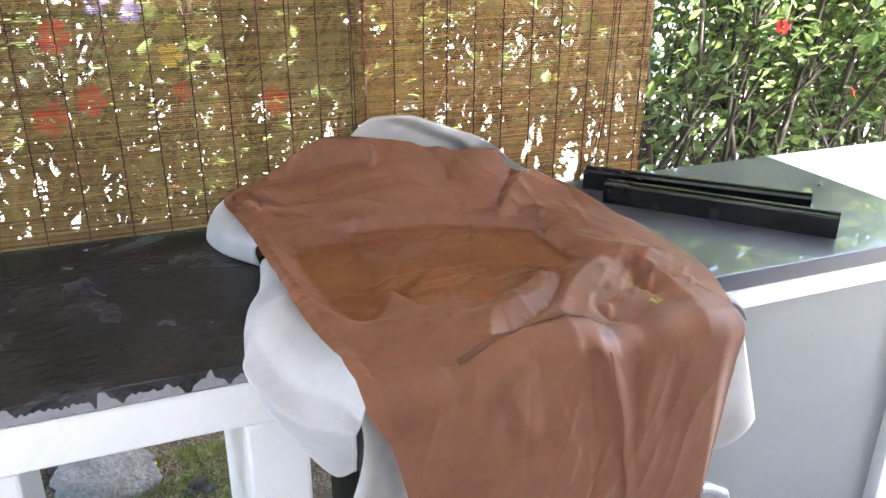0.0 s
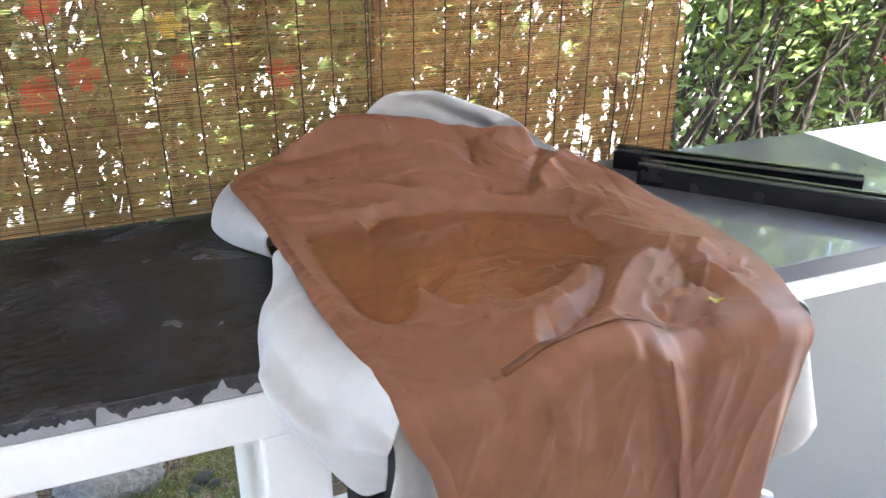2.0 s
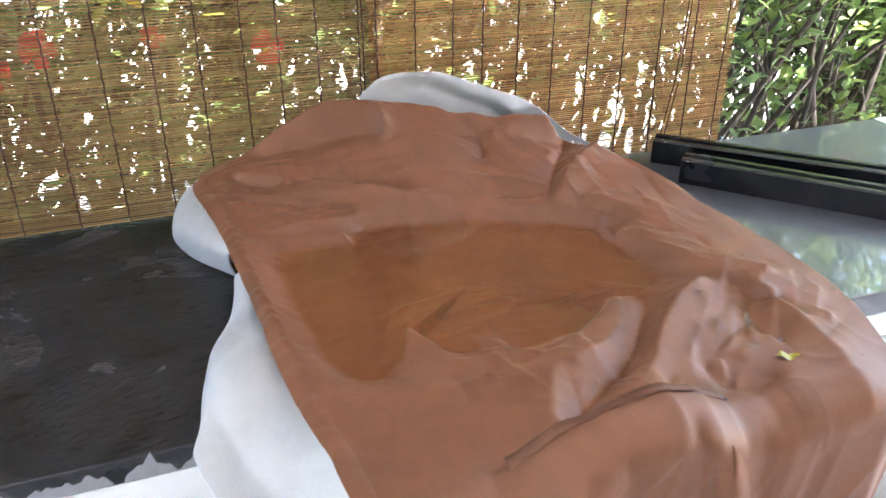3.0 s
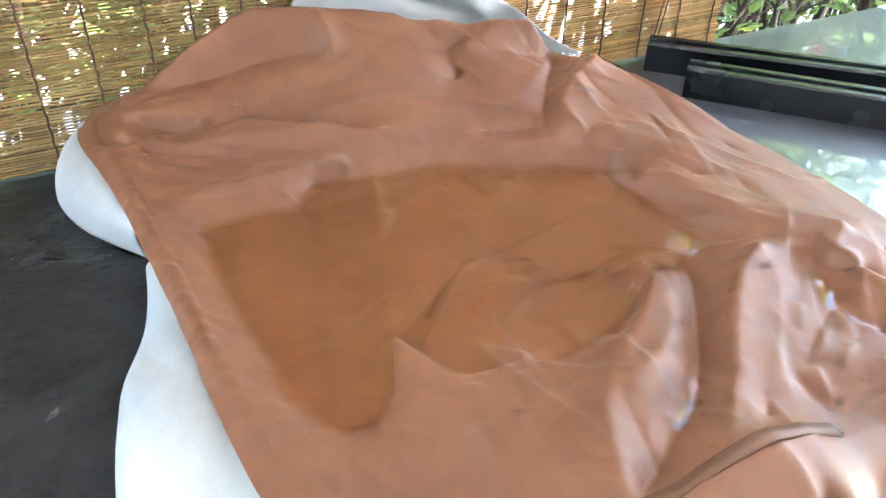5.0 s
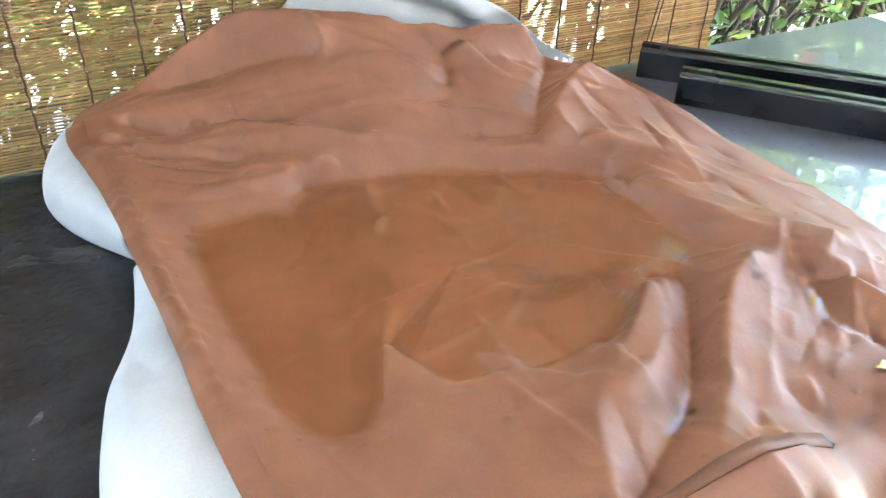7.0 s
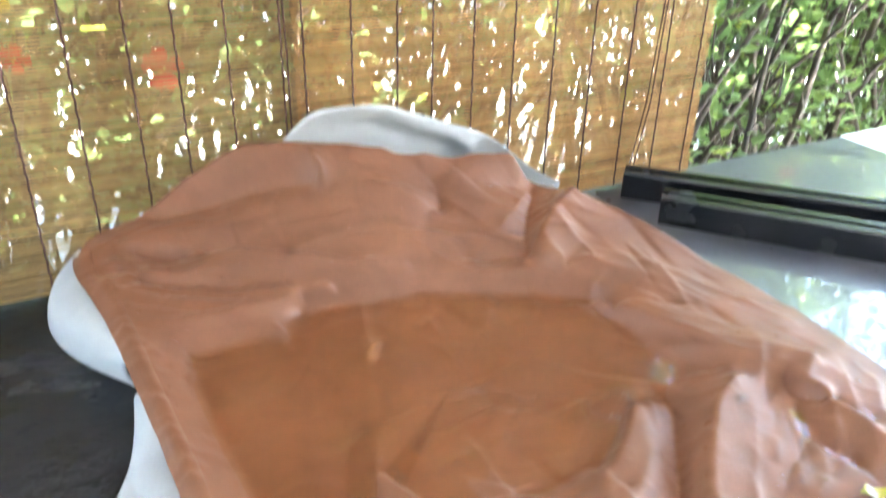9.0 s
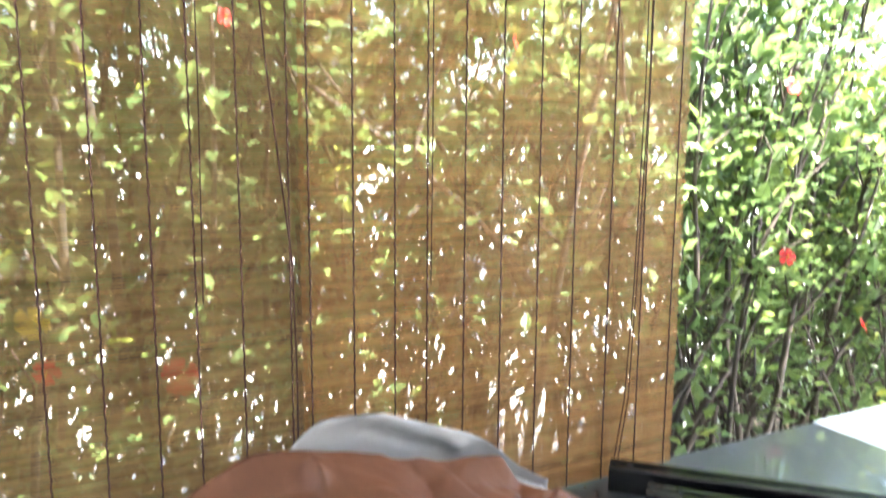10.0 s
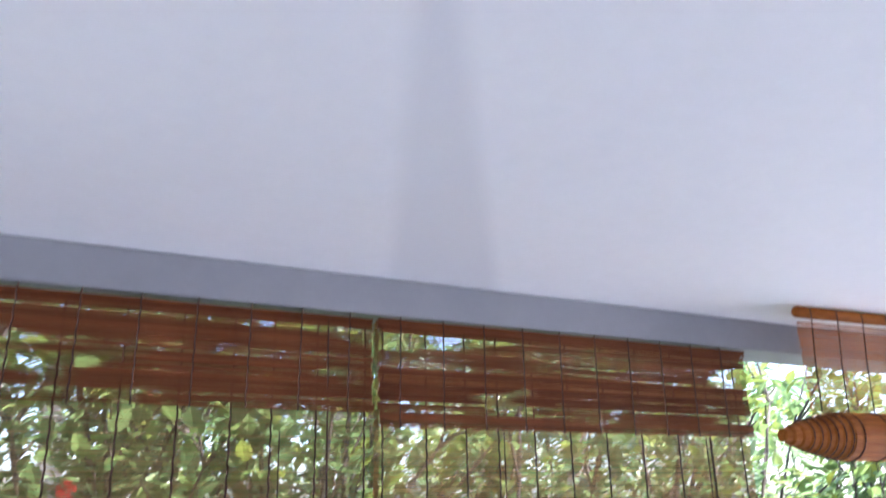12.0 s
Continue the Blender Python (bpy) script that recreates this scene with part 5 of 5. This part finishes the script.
while xx < 8.6:
    shrub(xx, 3.45 + 0.2 * math.sin(k * 1.3), (2.5 if xx < 0.4 else 1.55) + 0.2 * math.sin(k * 2.7), 0.5, 140 + k, 2600 if xx < 0.4 else 900)
    k += 1
    xx += 0.62

for at, size, mat in (((-0.155, 2.03, 1.256), 0.040, PETAL), ((-0.19, 2.03, 1.07), 0.042, PETAL), ((-0.09, 2.03, 1.105), 0.036, PETAL), ((0.34, 2.03, 1.075), 0.036, PETAL), ((0.117, 2.03, 1.115), 0.024, PETAL),
                     ((2.326, 2.03, 0.95), 0.022, PETAL), ((1.97, 2.03, 1.185), 0.024, PETAL), ((1.06, 2.03, 1.72), 0.015, PETAL), ((1.94, 2.03, 1.65), 0.026, PETAL), ((0.08, 2.03, 2.01), 0.016, PETAL), ((0.44, 2.03, 1.73), 0.016, PETAL),
                     ((0.02, 2.06, 1.30), 0.030, LILAC), ((-0.05, 2.06, 1.32), 0.030, LILAC), ((-0.20, 2.06, 1.40), 0.032, LILAC), ((-0.26, 2.06, 1.46), 0.030, LILAC), ((0.10, 2.05, 1.20), 0.030, YELLOW)):
    own = min(SHRUBS, key=lambda s: abs(s[2] - at[0]) + abs(s[3] - at[1]))
    flower(own[0], own[1], at, size, mat)


# ---------------------------------------------------------------- palms behind the hedge
def palm(x, y, height, seed):
    rng = random.Random(seed)
    thing = empty("palm_tree", (x, y, 0.0))
    tagged(thing, "tall palm tree with feathery fronds behind the hedge", "palm tree", group="palms behind the hedge")
    inv = thing.matrix_basis.inverted()
    line = [(x + 0.03 * math.sin(i), y, height * i / 14) for i in range(15)]
    v, f = tube(line, [0.17 - 0.006 * i + 0.012 * (i % 2) for i in range(15)], 12)
    ob = mesh_object("trunk", v, f, TRUNK, thing, "ringed grey palm trunk", smooth=True)
    ob.matrix_parent_inverse = inv
    for k in range(15):
        th = k * 2.4 + rng.uniform(-0.2, 0.2)
        up = rng.uniform(0.1, 1.0)
        v, f = [], []
        spine = []
        L = rng.uniform(1.8, 2.5)
        for i in range(15):
            q = i / 14
            r = L * q * (0.95 - 0.1 * q)
            z = height + up * L * q * 0.8 - (0.9 + 0.5 * (1 - up)) * L * q * q * 0.75
            spine.append(Vector((x + math.cos(th) * r, y + math.sin(th) * r, z)))
        join((v, f), tube(spine, [0.02 * (1 - i / 16) for i in range(15)], 5))
        side = Vector((-math.sin(th), math.cos(th), 0))
        for i in range(42):
            q = 0.12 + 0.86 * i / 41
            j = min(13, int(q * 14))
            p = spine[j].lerp(spine[j + 1], q * 14 - j)
            ln = 0.62 * math.sin(min(1.0, q * 1.5 + 0.12) * math.pi * 0.62) * (1.05 - 0.55 * q)
            for e in (-1, 1):
                d = (side * e + Vector((math.cos(th), math.sin(th), 0)) * 0.6 + Vector((0, 0, -0.35 - 0.4 * rng.random()))).normalized()
                a = (spine[j + 1] - spine[j]).normalized() * 0.016
                base = len(v)
                v += [p - a, p + a, p + d * ln * 0.6 + a * 0.8, p + d * ln - Vector((0, 0, 0.12 * ln)), p + d * ln * 0.6 - a * 0.8]
                f += [(base, base + 1, base + 2, base + 4), (base + 4, base + 2, base + 3)]
        ob = mesh_object("frond", v, f, PALM, thing)
        ob.matrix_parent_inverse = inv
    return thing


palm(4.3, 6.4, 3.2, 1)
palm(2.6, 7.5, 3.6, 2)
palm(6.4, 7.0, 2.7, 3)
palm(0.2, 9.5, 4.0, 4)
palm(-2.6, 8.5, 3.4, 5)


# far greenery: a second loose row of bushes
def far_bush(x, y, seed, size):
    rng = random.Random(seed)
    thing = empty("garden_bush", (x, y, 0.0))
    tagged(thing, "rounded green garden bush beyond the paving", "bush", group="bushes across the garden")
    inv = thing.matrix_basis.inverted()
    for k in range(6):
        a = Vector((x + rng.gauss(0, 0.1), y, 0))
        v, f = tube([a, a + Vector((rng.gauss(0, 0.3), rng.gauss(0, 0.3), size * 0.7))], [0.03, 0.012], 5)
        ob = mesh_object("stem", v, f, BARK, thing)
        ob.matrix_parent_inverse = inv
    acc = ([], [])
    for _ in range(1400):
        d = Vector((rng.gauss(0, 1), rng.gauss(0, 1), rng.gauss(0, 1))).normalized()
        r = size * (0.55 + 0.45 * rng.random()) * (1 + 0.25 * noise.noise(d * 2.3 + Vector((seed, 0, 0))))
        p = Vector((x, y, size * 0.75)) + Vector((d.x * r * 1.2, d.y * r, d.z * r * 0.75))
        join(acc, leaf_geo(rng, p, d + Vector((0, 0, -0.3)), rng.uniform(0.10, 0.18)))
    ob = mesh_object("crown", acc[0], acc[1], LEAF, thing)
    ob.matrix_parent_inverse = inv
    return thing


for i in range(9):
    far_bush(-9 + 3.1 * i, 14 + 1.5 * math.sin(i * 2.1), 90 + i, 1.5 + 0.4 * math.sin(i))

# ---------------------------------------------------------------- garden floor seen under the counter
rng = random.Random(31)
bm = bmesh.new()
bmesh.ops.create_icosphere(bm, subdivisions=4, radius=1.0)
for q in bm.verts:
    n1 = noise.fractal(q.co * 1.3 + Vector((2, 5, 1)), 0.8, 2.0, 4)
    n2 = noise.cell(q.co * 3.0)
    q.co = q.co * (1 + 0.20 * n1 + 0.07 * n2)
    q.co = Vector((q.co.x * 0.135, q.co.y * 0.120, max(-0.35, q.co.z) * 0.095))
bmesh.ops.translate(bm, vec=(-0.222, 2.03, 0.035), verts=bm.verts)
tagged(part("rock", bm, ROCK, smooth=True), "rough grey lava rock lying on the garden soil", "rock")


def pebble_mesh(seed):
    r = random.Random(seed)
    b = bmesh.new()
    bmesh.ops.create_icosphere(b, subdivisions=2, radius=1.0)
    for q in b.verts:
        q.co = q.co * (1 + 0.22 * noise.noise(q.co * 1.4 + Vector((seed, 0, 0))))
    bmesh.ops.scale(b, vec=(1.0, r.uniform(0.65, 0.9), r.uniform(0.5, 0.7)), verts=b.verts)
    me = bpy.data.meshes.new("pebble")
    b.to_mesh(me)
    b.free()
    me.materials.append(PEBBLE)
    me.polygons.foreach_set("use_smooth", [True] * len(me.polygons))
    return me


pm = [pebble_mesh(s) for s in range(6)]
pile = empty("pebble_pile", (-0.42, 2.05, 0.012))
tagged(pile, "pile of rounded black lava pebbles", "pebbles")
pinv = pile.matrix_basis.inverted()
for i in range(230):
    x, y = rng.uniform(-0.75, -0.29), rng.uniform(1.80, 2.30)
    s = rng.uniform(0.010, 0.022)
    ob = new("pebble", pm[i % 6])
    ob.parent = pile
    ob.matrix_parent_inverse = pinv
    ob.matrix_basis = pose(x, y, 0.012 + s * 0.4 + rng.choice((0, 0.018)), rng.uniform(-30, 30), rng.uniform(-30, 30), rng.uniform(0, 360)) @ Matrix.Diagonal((s, s, s, 1))
for x, y, s in ((0.02, 1.93, 0.03), (0.045, 1.90, 0.022), (-0.01, 1.90, 0.02)):
    ob = new("stone", pm[1])
    ob.matrix_basis = pose(x, y, 0.012 + s * 0.4, 10, 0, x * 900) @ Matrix.Diagonal((s, s, s, 1))
    tagged(ob, "small dark stone on the grass", "stone", group="loose stones on the grass")

acc = ([], [])
for _ in range(5200):
    x, y = rng.uniform(-0.25, 0.30), rng.uniform(1.80, 2.12)
    if noise.noise(Vector((x * 9, y * 9, 0))) < -0.25:
        continue
    h = rng.uniform(0.012, 0.035)
    th = rng.uniform(0, 6.28)
    d = Vector((math.cos(th), math.sin(th), 0))
    lean = Vector((rng.gauss(0, 0.5), rng.gauss(0, 0.5), 0)) * h
    b = Vector((x, y, 0.012))
    base = len(acc[0])
    acc[0].extend([b - d * 0.0011, b + d * 0.0011, b + lean * 0.5 + Vector((0, 0, h * 0.6)) + d * 0.0008, b + lean + Vector((0, 0, h))])
    acc[1].extend([(base, base + 1, base + 2), (base, base + 2, base + 3)])
tagged(mesh_object("grass", acc[0], acc[1], GRASS), "short patchy green grass", "grass", kind="stuff")
acc = ([], [])
for _ in range(16000):
    x, y = rng.uniform(-0.7, 0.45), rng.uniform(1.78, 2.75)
    th = rng.uniform(0, 6.28)
    d = Vector((math.cos(th), math.sin(th), rng.gauss(0, 0.15))) * rng.uniform(0.006, 0.026)
    s = Vector((-d.y, d.x, 0)).normalized() * rng.uniform(0.0003, 0.0010)
    b = Vector((x, y, 0.0135 + rng.uniform(0, 0.01)))
    base = len(acc[0])
    acc[0].extend([b - s, b + s, b + d + s, b + d - s])
    acc[1].append((base, base + 1, base + 2, base + 3))
tagged(mesh_object("mulch", acc[0], acc[1], STRAW), "dry straw and leaf litter", "mulch", kind="stuff")
fv, ff = flower_geo(rng, 0.018)
ob = mesh_object("fallen_petal", fv, ff, YELLOW, smooth=True)
ob.matrix_basis = pose(-0.10, 2.045, 0.035, 8, 5, 20)
tagged(ob, "small fallen yellow blossom on the grass", "blossom")
